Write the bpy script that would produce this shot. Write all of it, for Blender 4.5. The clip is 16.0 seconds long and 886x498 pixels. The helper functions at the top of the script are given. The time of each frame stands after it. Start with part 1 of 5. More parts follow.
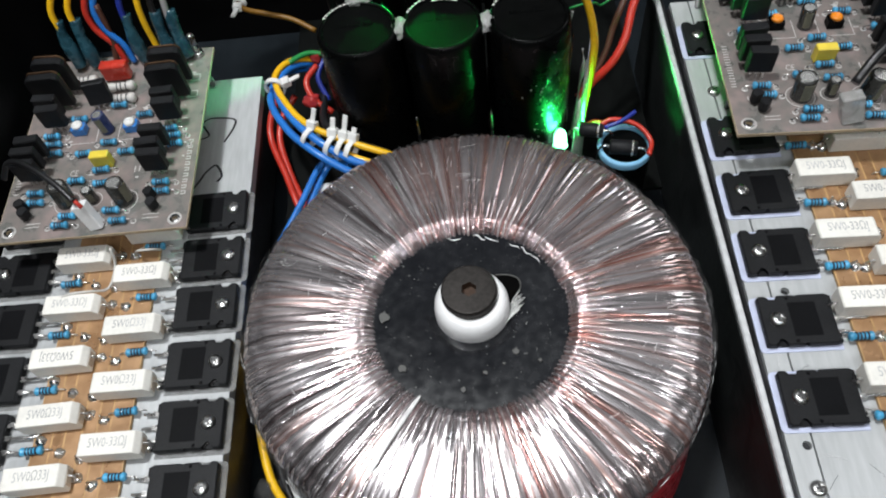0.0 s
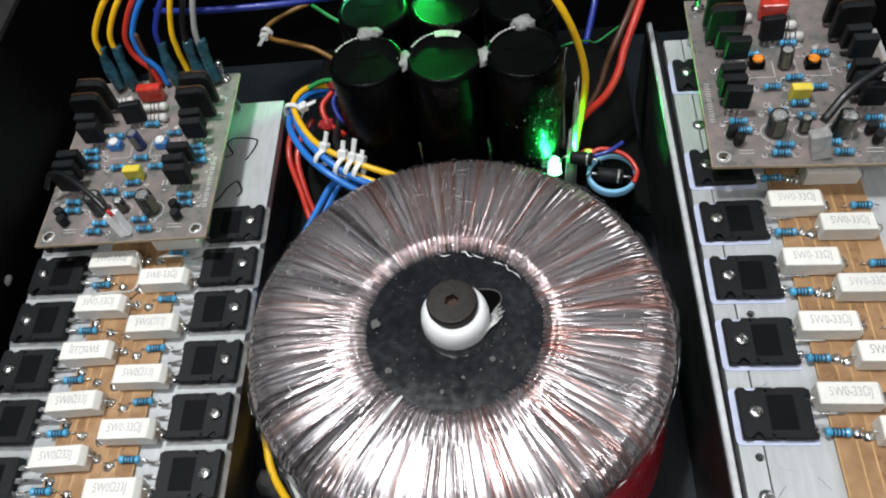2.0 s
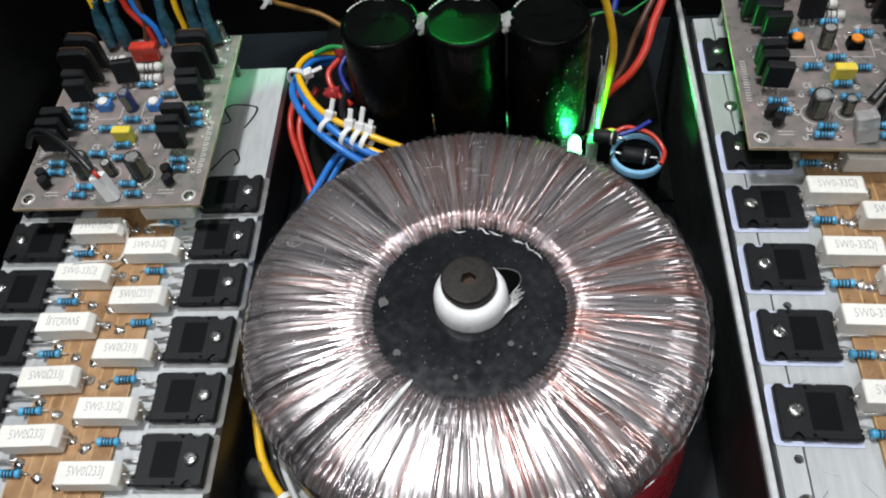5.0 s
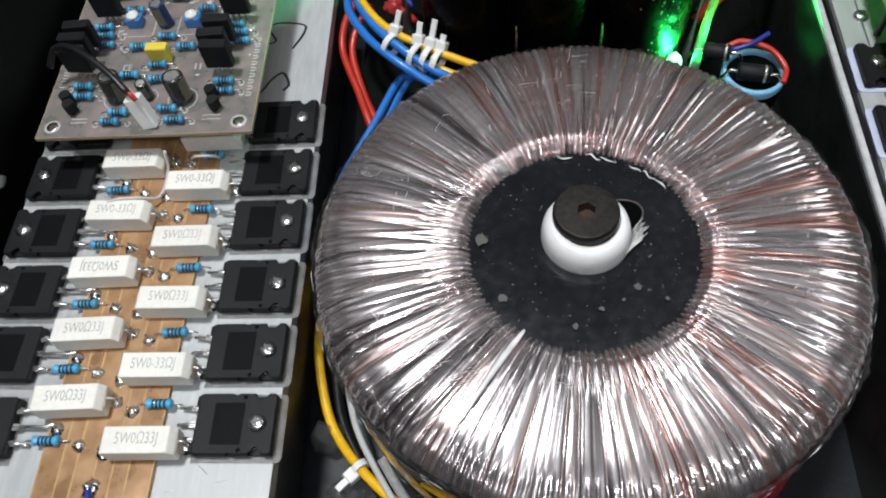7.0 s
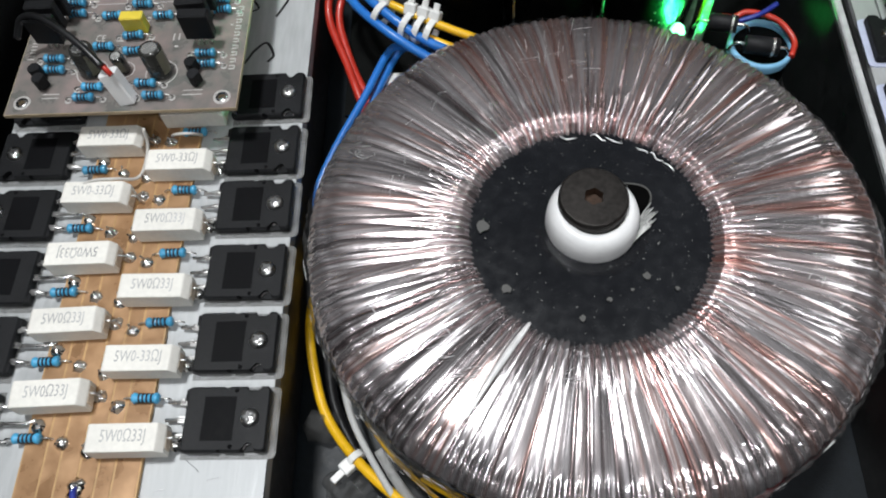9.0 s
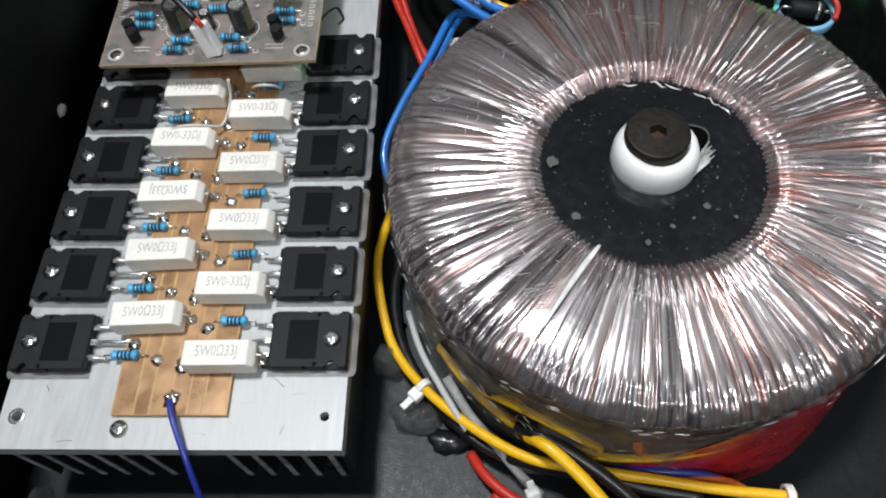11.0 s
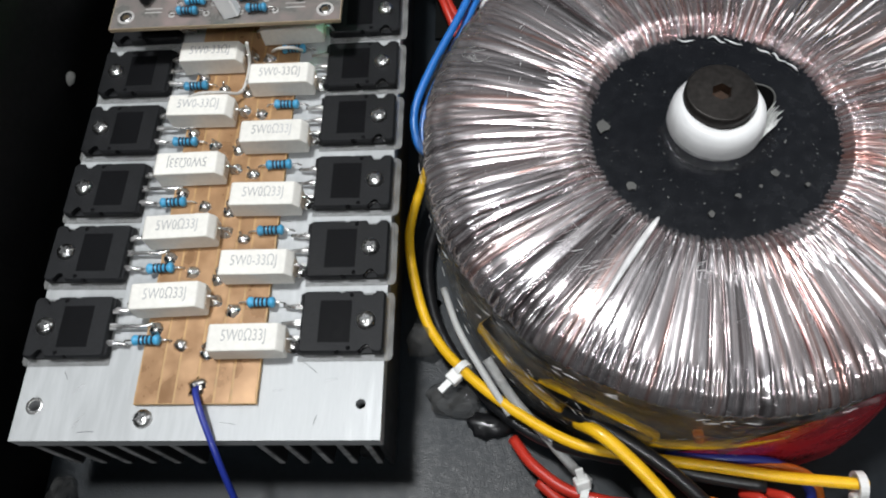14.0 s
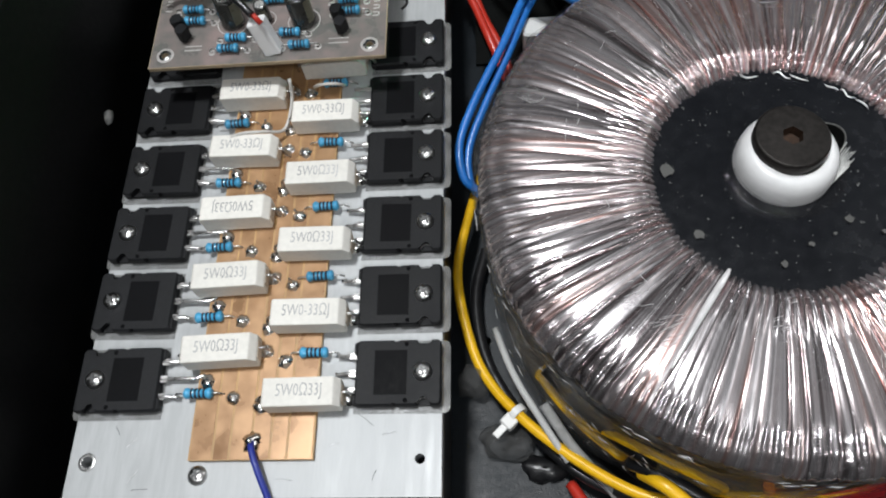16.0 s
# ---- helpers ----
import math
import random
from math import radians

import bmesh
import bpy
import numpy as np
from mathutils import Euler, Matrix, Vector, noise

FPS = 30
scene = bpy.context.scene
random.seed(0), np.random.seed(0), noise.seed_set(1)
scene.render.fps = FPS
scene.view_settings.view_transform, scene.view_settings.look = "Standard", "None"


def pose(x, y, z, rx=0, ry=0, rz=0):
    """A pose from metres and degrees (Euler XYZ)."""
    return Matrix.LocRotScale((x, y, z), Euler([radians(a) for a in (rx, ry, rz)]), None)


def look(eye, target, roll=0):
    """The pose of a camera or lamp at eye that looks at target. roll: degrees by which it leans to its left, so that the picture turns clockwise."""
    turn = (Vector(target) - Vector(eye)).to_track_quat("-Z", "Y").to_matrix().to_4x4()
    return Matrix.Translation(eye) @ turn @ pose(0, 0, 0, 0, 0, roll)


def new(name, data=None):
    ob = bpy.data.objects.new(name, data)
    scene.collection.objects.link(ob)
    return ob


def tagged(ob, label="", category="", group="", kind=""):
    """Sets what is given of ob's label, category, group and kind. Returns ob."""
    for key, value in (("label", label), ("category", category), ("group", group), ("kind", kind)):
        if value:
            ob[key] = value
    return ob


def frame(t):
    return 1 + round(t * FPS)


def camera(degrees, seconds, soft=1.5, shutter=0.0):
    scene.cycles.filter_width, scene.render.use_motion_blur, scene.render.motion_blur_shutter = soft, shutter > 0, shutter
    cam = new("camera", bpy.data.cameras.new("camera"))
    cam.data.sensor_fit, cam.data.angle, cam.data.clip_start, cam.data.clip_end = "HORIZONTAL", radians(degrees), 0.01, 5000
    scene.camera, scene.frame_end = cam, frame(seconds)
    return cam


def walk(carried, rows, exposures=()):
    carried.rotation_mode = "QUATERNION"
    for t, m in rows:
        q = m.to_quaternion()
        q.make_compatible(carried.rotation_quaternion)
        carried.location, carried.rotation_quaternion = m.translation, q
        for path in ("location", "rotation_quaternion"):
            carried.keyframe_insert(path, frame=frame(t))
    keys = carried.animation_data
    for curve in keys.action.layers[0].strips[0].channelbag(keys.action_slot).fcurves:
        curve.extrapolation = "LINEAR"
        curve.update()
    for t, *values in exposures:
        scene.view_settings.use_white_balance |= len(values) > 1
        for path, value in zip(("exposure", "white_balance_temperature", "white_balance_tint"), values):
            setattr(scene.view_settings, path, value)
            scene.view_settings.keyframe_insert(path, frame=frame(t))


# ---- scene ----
cam = camera(60.0, 16.0, soft=2.0)
PATH = [
    (0, (0.10643, -0.07984, 0.32220), (0.09391, 0.08072, 0.06910), -8.78),
    (0.5, (0.11250, -0.08925, 0.33019), (0.09568, 0.07258, 0.07814), -9.73),
    (1, (0.12005, -0.09257, 0.33665), (0.09907, 0.07131, 0.08624), -10.36),
    (1.5, (0.12124, -0.09636, 0.34034), (0.09696, 0.06910, 0.09129), -10.71),
    (2, (0.12712, -0.09630, 0.34166), (0.10019, 0.07116, 0.09421), -10.79),
    (2.5, (0.11832, -0.09382, 0.32780), (0.09048, 0.07554, 0.08175), -10.25),
    (3, (0.11615, -0.09508, 0.32898), (0.08882, 0.07369, 0.08247), -9.42),
    (3.5, (0.11866, -0.09290, 0.32960), (0.09074, 0.07608, 0.08329), -9.19),
    (3.7, (0.11649, -0.09543, 0.32656), (0.08938, 0.07557, 0.08156), -8.93),
    (5.8, (0.11058, -0.07815, 0.30319), (0.09072, 0.08619, 0.05299), -6.86),
    (6, (0.09494, -0.07280, 0.29098), (0.07427, 0.09034, 0.04006), -7.27),
    (6.5, (0.07383, -0.07703, 0.28313), (0.05342, 0.08094, 0.02891), -7.78),
    (7, (0.07648, -0.07631, 0.27921), (0.05533, 0.07836, 0.02303), -7.92),
    (7.5, (0.07344, -0.07483, 0.27919), (0.05442, 0.07670, 0.02097), -7.11),
    (8, (0.07407, -0.06783, 0.27011), (0.05508, 0.07891, 0.00914), -7.37),
    (8.5, (0.07310, -0.06624, 0.26753), (0.05591, 0.07670, 0.00433), -6.97),
    (9, (0.06958, -0.06335, 0.27447), (0.05658, 0.07719, 0.00975), -6.03),
    (9.5, (0.05374, -0.09421, 0.28620), (0.04029, 0.04930, 0.02309), -5.98),
    (9.7, (0.05673, -0.09781, 0.29058), (0.04369, 0.04694, 0.02814), -5.67),
    (11.8, (0.04754, -0.08525, 0.27259), (0.02877, 0.06062, 0.01111), -6.91),
    (12, (0.04898, -0.08207, 0.27367), (0.03088, 0.06250, 0.01142), -6.96),
    (12.5, (0.04513, -0.08264, 0.27059), (0.02659, 0.05916, 0.00687), -7.26),
    (13, (0.04227, -0.08332, 0.27129), (0.02369, 0.05598, 0.00625), -8.07),
    (13.5, (0.04463, -0.08269, 0.26829), (0.02392, 0.05331, 0.00169), -9.04),
    (14, (0.04064, -0.08363, 0.26457), (0.01883, 0.04991, -0.00319), -9.48),
    (14.5, (0.04291, -0.08328, 0.26348), (0.01948, 0.04710, -0.00569), -10.19),
    (15, (0.04371, -0.08156, 0.26182), (0.01905, 0.04710, -0.00807), -10.73),
    (15.5, (0.04218, -0.07386, 0.26438), (0.01696, 0.05311, -0.00625), -11.52),
    (16, (0.02703, -0.06453, 0.26795), (0.00095, 0.06425, -0.00174), -12.33),
]
walk(cam, [(t, look(eye, target, roll)) for t, eye, target, roll in PATH], [(0.0, 0.03), (6.0, 0.0), (8.0, -0.11), (9.0, -0.10), (9.7, 0.02), (12.5, 0.0), (14.5, -0.05), (15.5, -0.15), (16.0, -0.17)])

# ---- world and lamps ----
world = bpy.data.worlds.new("room_light")
scene.world = world
world.use_nodes = True
wt = world.node_tree
wn, wl = wt.nodes, wt.links
wbg = wn["Background"]
wco = wn.new("ShaderNodeTexCoord")
wsep = wn.new("ShaderNodeSeparateXYZ")
wramp = wn.new("ShaderNodeValToRGB")
wl.new(wco.outputs["Generated"], wsep.inputs[0])
wl.new(wsep.outputs["Z"], wramp.inputs[0])
wl.new(wramp.outputs[0], wbg.inputs[0])
wramp.color_ramp.elements[0].position = 0.42
wramp.color_ramp.elements[0].color = (0.012, 0.012, 0.013, 1)
wramp.color_ramp.elements[1].position = 0.97
wramp.color_ramp.elements[1].color = (0.97, 0.98, 1.0, 1)
wmid = wramp.color_ramp.elements.new(0.70)
wmid.color = (0.30, 0.305, 0.315, 1)
wbg.inputs[1].default_value = 0.30


def lamp(name, kind, at, target, energy, color, size):
    data = bpy.data.lights.new(name, kind)
    data.energy, data.color = energy, color
    if kind == "AREA":
        data.shape, data.size, data.size_y = "RECTANGLE", size[0], size[1]
    else:
        data.shadow_soft_size = 0.0025
    if kind == "SPOT":
        data.spot_size, data.spot_blend = math.radians(size), 0.9
    ob = new(name, data)
    ob.matrix_world = look(at, target)
    return ob


# ceiling lamp of the workshop: nearly overhead, a little to the left and behind the amplifier
lamp("ceiling_lamp", "AREA", (-0.20, 0.17, 1.60), (0.06, 0.05, 0.0), 22.0, (0.955, 0.982, 1.0), (0.15, 0.15))
# second tube lamp over the bench front
lamp("bench_tube_lamp", "AREA", (0.25, -0.78, 1.25), (0.08, 0.02, 0.05), 8.0, (0.955, 0.98, 1.0), (1.1, 0.05))
# unseen area light on the right of the amplifier, added to brighten the winding
lamp("right_fill_light", "AREA", (1.25, 0.70, 0.98), (0.14, 0.08, 0.08), 3.8, (0.97, 0.985, 1.0), (0.40, 0.60))
# the green indicator lamp beside the reservoir capacitors: its beam on the can, and what leaves its side
lamp("indicator_glow", "SPOT", (0.1508, 0.1500, 0.0490), (0.139, 0.160, 0.062), 0.5, (0.02, 1.0, 0.14), 94)
lamp("indicator_side_glow", "SPOT", (0.1540, 0.1510, 0.0480), (0.205, 0.166, 0.078), 1.0, (0.02, 1.0, 0.14), 82)
# a second green lamp behind the capacitors lights their tops
lamp("rear_indicator_glow", "SPOT", (0.0905, 0.233, 0.1125), (0.062, 0.172, 0.0950), 0.85, (0.02, 1.0, 0.12), 122)
# extra unseen green spot, added to tint the left aluminium plate
lamp("added_plate_green_spot", "SPOT", (0.0860, 0.231, 0.1310), (-0.006, 0.170, 0.0450), 0.6, (0.10, 1.0, 0.45), 44)

# ---- helpers for meshes, all in millimetres ----
MM = 0.001
rnd = random.Random(7)


def add_box(bm, c, s, bev=0.0, m=None, seg=1):
    k = Matrix.LocRotScale(Vector(c) * MM, None, Vector(s) * MM)
    if m is not None:
        k = m @ k
    r = bmesh.ops.create_cube(bm, size=1.0, matrix=k)
    if bev > 0:
        edges = list({e for v in r["verts"] for e in v.link_edges})
        bmesh.ops.bevel(bm, geom=edges, offset=bev * MM, segments=seg, profile=0.6, affect="EDGES")


def add_lathe(bm, profile, c=(0, 0, 0), seg=24, m=None, smooth=True):
    m = m or Matrix.Identity(4)
    rings = []
    for r, z in profile:
        if r <= 1e-6:
            rings.append([bm.verts.new(m @ (Vector((c[0], c[1], c[2] + z)) * MM))])
        else:
            rings.append([bm.verts.new(m @ (Vector((c[0] + r * math.cos(2 * math.pi * i / seg), c[1] + r * math.sin(2 * math.pi * i / seg), c[2] + z)) * MM)) for i in range(seg)])
    for a, b in zip(rings, rings[1:]):
        for i in range(seg):
            j = (i + 1) % seg
            if len(a) == 1 and len(b) == 1:
                continue
            if len(a) == 1:
                f = bm.faces.new((a[0], b[j], b[i]))
            elif len(b) == 1:
                f = bm.faces.new((a[i], a[j], b[0]))
            else:
                f = bm.faces.new((a[i], a[j], b[j], b[i]))
            f.smooth = smooth


def smooth_path(pts, n=7):
    p = [Vector(q) for q in pts]
    if len(p) < 3:
        return p
    p = [p[0] * 2 - p[1]] + p + [p[-1] * 2 - p[-2]]
    out = []
    for i in range(1, len(p) - 2):
        a, b, c, d = p[i - 1 : i + 3]
        for k in range(n):
            t = k / n
            out.append(0.5 * (2 * b + (c - a) * t + (2 * a - 5 * b + 4 * c - d) * t * t + (3 * b - a - 3 * c + d) * t ** 3))
    out.append(p[-2])
    return out


def add_tube(bm, pts, r, seg=8, n=7, curve=True, squash=None):
    p = smooth_path(pts, n) if curve else [Vector(q) for q in pts]
    rings, up = [], Vector((0.123, 0.31, 1)).normalized()
    for i, q in enumerate(p):
        d = (p[min(i + 1, len(p) - 1)] - p[max(i - 1, 0)]).normalized()
        side = d.cross(up)
        if side.length < 1e-3:
            side = d.cross(Vector((1, 0, 0)))
        side.normalize()
        up = side.cross(d).normalized()
        rr = r(i / max(1, len(p) - 1)) if callable(r) else r
        rings.append([bm.verts.new((q + (side * math.cos(2 * math.pi * k / seg) + up * math.sin(2 * math.pi * k / seg) * (squash or 1)) * rr) * MM) for k in range(seg)])
    for a, b in zip(rings, rings[1:]):
        for k in range(seg):
            j = (k + 1) % seg
            bm.faces.new((a[k], a[j], b[j], b[k])).smooth = True
    bm.faces.new(rings[0][::-1])
    bm.faces.new(rings[-1])


def add_cyl(bm, p0, p1, r, seg=12, bev=0.0):
    a, b = Vector(p0), Vector(p1)
    h = (b - a).length
    m = Matrix.Translation(a * MM) @ (b - a).to_track_quat("Z", "Y").to_matrix().to_4x4()
    if bev:
        prof = [(0, 0), (r - bev, 0), (r, bev), (r, h - bev), (r - bev, h), (0, h)]
    else:
        prof = [(0, 0), (r, 0), (r, h), (0, h)]
    add_lathe(bm, prof, seg=seg, m=m)


def add_plate(bm, outline, z0, z1, holes=()):
    """A plate with round holes (x, y, r) that go right through."""
    loops = [[Vector((x, y, z1)) for x, y in outline]]
    for x, y, r in holes:
        loops.append([Vector((x + r * math.cos(a), y + r * math.sin(a), z1)) for a in [2 * math.pi * i / 16 for i in range(16)]])
    edges = []
    for loop in loops:
        vs = [bm.verts.new(v * MM) for v in loop]
        edges += [bm.edges.new((vs[i], vs[(i + 1) % len(vs)])) for i in range(len(vs))]
    top = [g for g in bmesh.ops.triangle_fill(bm, edges=edges, use_beauty=True, normal=(0, 0, 1))["geom"] if isinstance(g, bmesh.types.BMFace)]
    r = bmesh.ops.extrude_face_region(bm, geom=top, use_keep_orig=True)
    for v in [g for g in r["geom"] if isinstance(g, bmesh.types.BMVert)]:
        v.co.z += (z0 - z1) * MM
    bmesh.ops.recalc_face_normals(bm, faces=bm.faces)


def add_prism(bm, outline, z0, z1, bev=0.0, m=None):
    m = m or Matrix.Identity(4)
    lo = [bm.verts.new(m @ (Vector((x, y, z0)) * MM)) for x, y in outline]
    hi = [bm.verts.new(m @ (Vector((x, y, z1)) * MM)) for x, y in outline]
    n = len(outline)
    faces = [bm.faces.new(lo[::-1]), bm.faces.new(hi)]
    for i in range(n):
        faces.append(bm.faces.new((lo[i], lo[(i + 1) % n], hi[(i + 1) % n], hi[i])))
    if bev:
        bmesh.ops.bevel(bm, geom=list(faces[1].edges), offset=bev * MM, segments=1, affect="EDGES")


def finish(bm, name, material):
    bmesh.ops.recalc_face_normals(bm, faces=bm.faces)
    me = bpy.data.meshes.new(name)
    bm.to_mesh(me)
    bm.free()
    if isinstance(material, (list, tuple)):
        for k in material:
            me.materials.append(k)
    else:
        me.materials.append(material)
    return me


def part(name, bm, material, parent, label=""):
    me = bm if isinstance(bm, bpy.types.Mesh) else finish(bm, name, material)
    ob = new(name, me)
    ob.parent = parent
    if label:
        ob["label"] = label
    return ob


def thing(name, at, label, category, group="", kind="", rz=0.0, rx=0.0):
    ob = new(name)
    ob.empty_display_size = 0.005
    ob.matrix_world = pose(at[0] * MM, at[1] * MM, at[2] * MM, rx, 0, rz)
    return tagged(ob, label, category, group, kind)


def solid(name, bm, material, label, category, group="", kind="", at=(0, 0, 0), rz=0.0):
    ob = new(name, finish(bm, name, material))
    ob.matrix_world = pose(at[0] * MM, at[1] * MM, at[2] * MM, 0, 0, rz)
    return tagged(ob, label, category, group, kind)


def text_mesh(body, size, material, depth=0.03):
    cu = bpy.data.curves.new("writing", "FONT")
    cu.body, cu.size, cu.align_x, cu.align_y = body, size * MM, "CENTER", "CENTER"
    cu.extrude, cu.resolution_u = depth * MM, 2
    ob = bpy.data.objects.new("writing", cu)
    scene.collection.objects.link(ob)
    me = bpy.data.meshes.new_from_object(ob.evaluated_get(bpy.context.evaluated_depsgraph_get()))
    bpy.data.objects.remove(ob)
    me.transform(Matrix.Diagonal((0.98, 1.5, 1, 1)))
    me.materials.clear()
    me.materials.append(material)
    return me


# ---- materials ----
def mat(name, color, rough=0.5, metal=0.0, vary=0.12, scale=300.0, bump=0.0, bump_scale=1500.0, color2=None, rough_vary=0.1,
        coat=0.0, spread=0.0, stretch=(1, 1, 1), sub=0.0, spec=0.5, big=60.0, speck=None):
    m = bpy.data.materials.new(name)
    m.use_nodes = True
    nt = m.node_tree
    n, l = nt.nodes, nt.links
    p = n["Principled BSDF"]
    co = n.new("ShaderNodeTexCoord")
    mp = n.new("ShaderNodeMapping")
    mp.inputs["Scale"].default_value = stretch
    l.new(co.outputs["Object"], mp.inputs[0])
    info = n.new("ShaderNodeObjectInfo")
    shift = n.new("ShaderNodeVectorMath")
    shift.operation = "SCALE"
    shift.inputs[0].default_value = (0.37, 0.21, 0.11)
    l.new(info.outputs["Random"], shift.inputs["Scale"])
    l.new(shift.outputs[0], mp.inputs["Location"])
    fine = n.new("ShaderNodeTexNoise")
    fine.inputs["Scale"].default_value, fine.inputs["Detail"].default_value = scale, 5
    wide = n.new("ShaderNodeTexNoise")
    wide.inputs["Scale"].default_value, wide.inputs["Detail"].default_value = big, 3
    l.new(mp.outputs[0], fine.inputs["Vector"])
    l.new(mp.outputs[0], wide.inputs["Vector"])
    both = n.new("ShaderNodeMath")
    both.operation = "MULTIPLY_ADD"
    l.new(fine.outputs["Fac"], both.inputs[0])
    both.inputs[1].default_value = 0.5
    half = n.new("ShaderNodeMath")
    half.operation = "MULTIPLY"
    half.inputs[1].default_value = 0.5
    l.new(wide.outputs["Fac"], half.inputs[0])
    l.new(half.outputs[0], both.inputs[2])
    ramp = n.new("ShaderNodeValToRGB")
    lo = tuple(max(0.0, c * (1 - vary)) for c in color) if color2 is None else color
    hi = tuple(min(1.0, c * (1 + vary)) for c in color) if color2 is None else color2
    ramp.color_ramp.elements[0].position, ramp.color_ramp.elements[1].position = 0.36, 0.64
    ramp.color_ramp.elements[0].color, ramp.color_ramp.elements[1].color = (*lo, 1), (*hi, 1)
    l.new(both.outputs[0], ramp.inputs[0])
    if spread:
        hsv = n.new("ShaderNodeHueSaturation")
        mr = n.new("ShaderNodeMapRange")
        mr.inputs["To Min"].default_value, mr.inputs["To Max"].default_value = 1 - spread, 1 + spread
        l.new(info.outputs["Random"], mr.inputs["Value"])
        l.new(mr.outputs[0], hsv.inputs["Value"])
        l.new(ramp.outputs[0], hsv.inputs["Color"])
        l.new(hsv.outputs[0], p.inputs["Base Color"])
    else:
        l.new(ramp.outputs[0], p.inputs["Base Color"])
    if speck:
        shade, limit, size = speck
        sn = n.new("ShaderNodeTexNoise")
        sn.inputs["Scale"].default_value, sn.inputs["Detail"].default_value = size, 2
        l.new(mp.outputs[0], sn.inputs["Vector"])
        sm = n.new("ShaderNodeMapRange")
        sm.inputs["From Min"].default_value, sm.inputs["From Max"].default_value = limit, limit + 0.04
        l.new(sn.outputs["Fac"], sm.inputs["Value"])
        mx = n.new("ShaderNodeMix")
        mx.data_type = "RGBA"
        l.new(sm.outputs[0], mx.inputs["Factor"])
        l.new(ramp.outputs[0], mx.inputs["A"])
        mx.inputs["B"].default_value = (*shade, 1)
        l.new(mx.outputs["Result"], p.inputs["Base Color"])
    rr = n.new("ShaderNodeMapRange")
    rr.inputs["From Min"].default_value, rr.inputs["From Max"].default_value = 0.3, 0.7
    rr.inputs["To Min"].default_value, rr.inputs["To Max"].default_value = max(0.03, rough - rough_vary), min(1, rough + rough_vary)
    l.new(both.outputs[0], rr.inputs["Value"])
    l.new(rr.outputs[0], p.inputs["Roughness"])
    p.inputs["Metallic"].default_value = metal
    p.inputs["Coat Weight"].default_value = coat
    p.inputs["Coat Roughness"].default_value = 0.12
    p.inputs["Specular IOR Level"].default_value = spec
    if sub:
        p.inputs["Subsurface Weight"].default_value = sub
        p.inputs["Subsurface Radius"].default_value = (0.002, 0.002, 0.002)
    if bump:
        bn = n.new("ShaderNodeTexNoise")
        bn.inputs["Scale"].default_value, bn.inputs["Detail"].default_value = bump_scale, 4
        l.new(mp.outputs[0], bn.inputs["Vector"])
        b = n.new("ShaderNodeBump")
        b.inputs["Strength"].default_value, b.inputs["Distance"].default_value = bump, 0.0003
        l.new(bn.outputs["Fac"], b.inputs["Height"])
        l.new(b.outputs[0], p.inputs["Normal"])
    return m


black_paint = mat("black_powder_coat", (0.003, 0.003, 0.0033), 0.55, spec=0.15, bump=0.25, bump_scale=2500, vary=0.35, scale=400, big=25)
floor_paint = mat("grey_black_floor_paint", (0.0072, 0.0104, 0.0134), 0.40, bump=0.4, bump_scale=1800, vary=0.3, scale=500, big=30, rough_vary=0.12, spec=0.26)
aluminium = mat("milled_aluminium", (0.435, 0.447, 0.452), 0.5, 0.15, vary=0.13, scale=500, big=40, bump=0.12, bump_scale=900, stretch=(1, 0.15, 1), rough_vary=0.1)
worn_edge = mat("worn_bright_edge", (0.55, 0.56, 0.57), 0.45, 0.15, vary=0.15, scale=300, big=60, bump=0.1)
cut_metal = mat("sawn_fin_end", (0.42, 0.42, 0.42), 0.5, 0.5, vary=0.5, scale=250, big=80, bump=0.2)
scratch_dark = mat("dark_scratch", (0.10, 0.105, 0.11), 0.6)
scratch_pale = mat("bright_scratch", (0.75, 0.76, 0.77), 0.35, 0.5)
fin_black = mat("black_anodised_fins", (0.030, 0.030, 0.032), 0.38, 0.5, vary=0.3, bump=0.1)
epoxy = mat("black_epoxy", (0.0090, 0.0094, 0.0106), 0.5, vary=0.3, scale=900, bump=0.25, bump_scale=5000, spread=0.2, spec=0.2)
epoxy_mark = mat("laser_marked_epoxy", (0.0034, 0.0036, 0.0043), 0.55, vary=0.3, scale=900, spec=0.08)
epoxy_brown = mat("tarnished_tab", (0.10, 0.055, 0.030), 0.42, 0.6, vary=0.35, scale=500)
ceramic = mat("white_cement", (0.74, 0.72, 0.67), 0.62, vary=0.07, scale=600, bump=0.2, bump_scale=1600, spread=0.04)
potting = mat("stained_cement_filling", (0.55, 0.46, 0.36), 0.75, vary=0.3, scale=700, bump=0.3)
print_grey = mat("grey_print", (0.43, 0.43, 0.43), 0.7, vary=0.4, scale=2500)
pcb_copper = mat("bare_copper_board", (0.29, 0.160, 0.078), 0.32, 0.3, vary=0.3, color2=(0.46, 0.275, 0.142), scale=160, big=45, rough_vary=0.12)
pcb_tan = mat("tan_board_gap", (0.46, 0.28, 0.12), 0.5, vary=0.2, scale=300)
pcb_edge = mat("board_laminate", (0.42, 0.33, 0.22), 0.6, vary=0.15)
pcb_grey = mat("grey_lacquered_board", (0.120, 0.128, 0.118), 0.3, vary=0.2, color2=(0.262, 0.205, 0.192), scale=170, big=60, bump=0.05, coat=0.3, rough_vary=0.08)
silk = mat("white_silkscreen", (0.50, 0.48, 0.46), 0.6, vary=0.15, scale=1500)
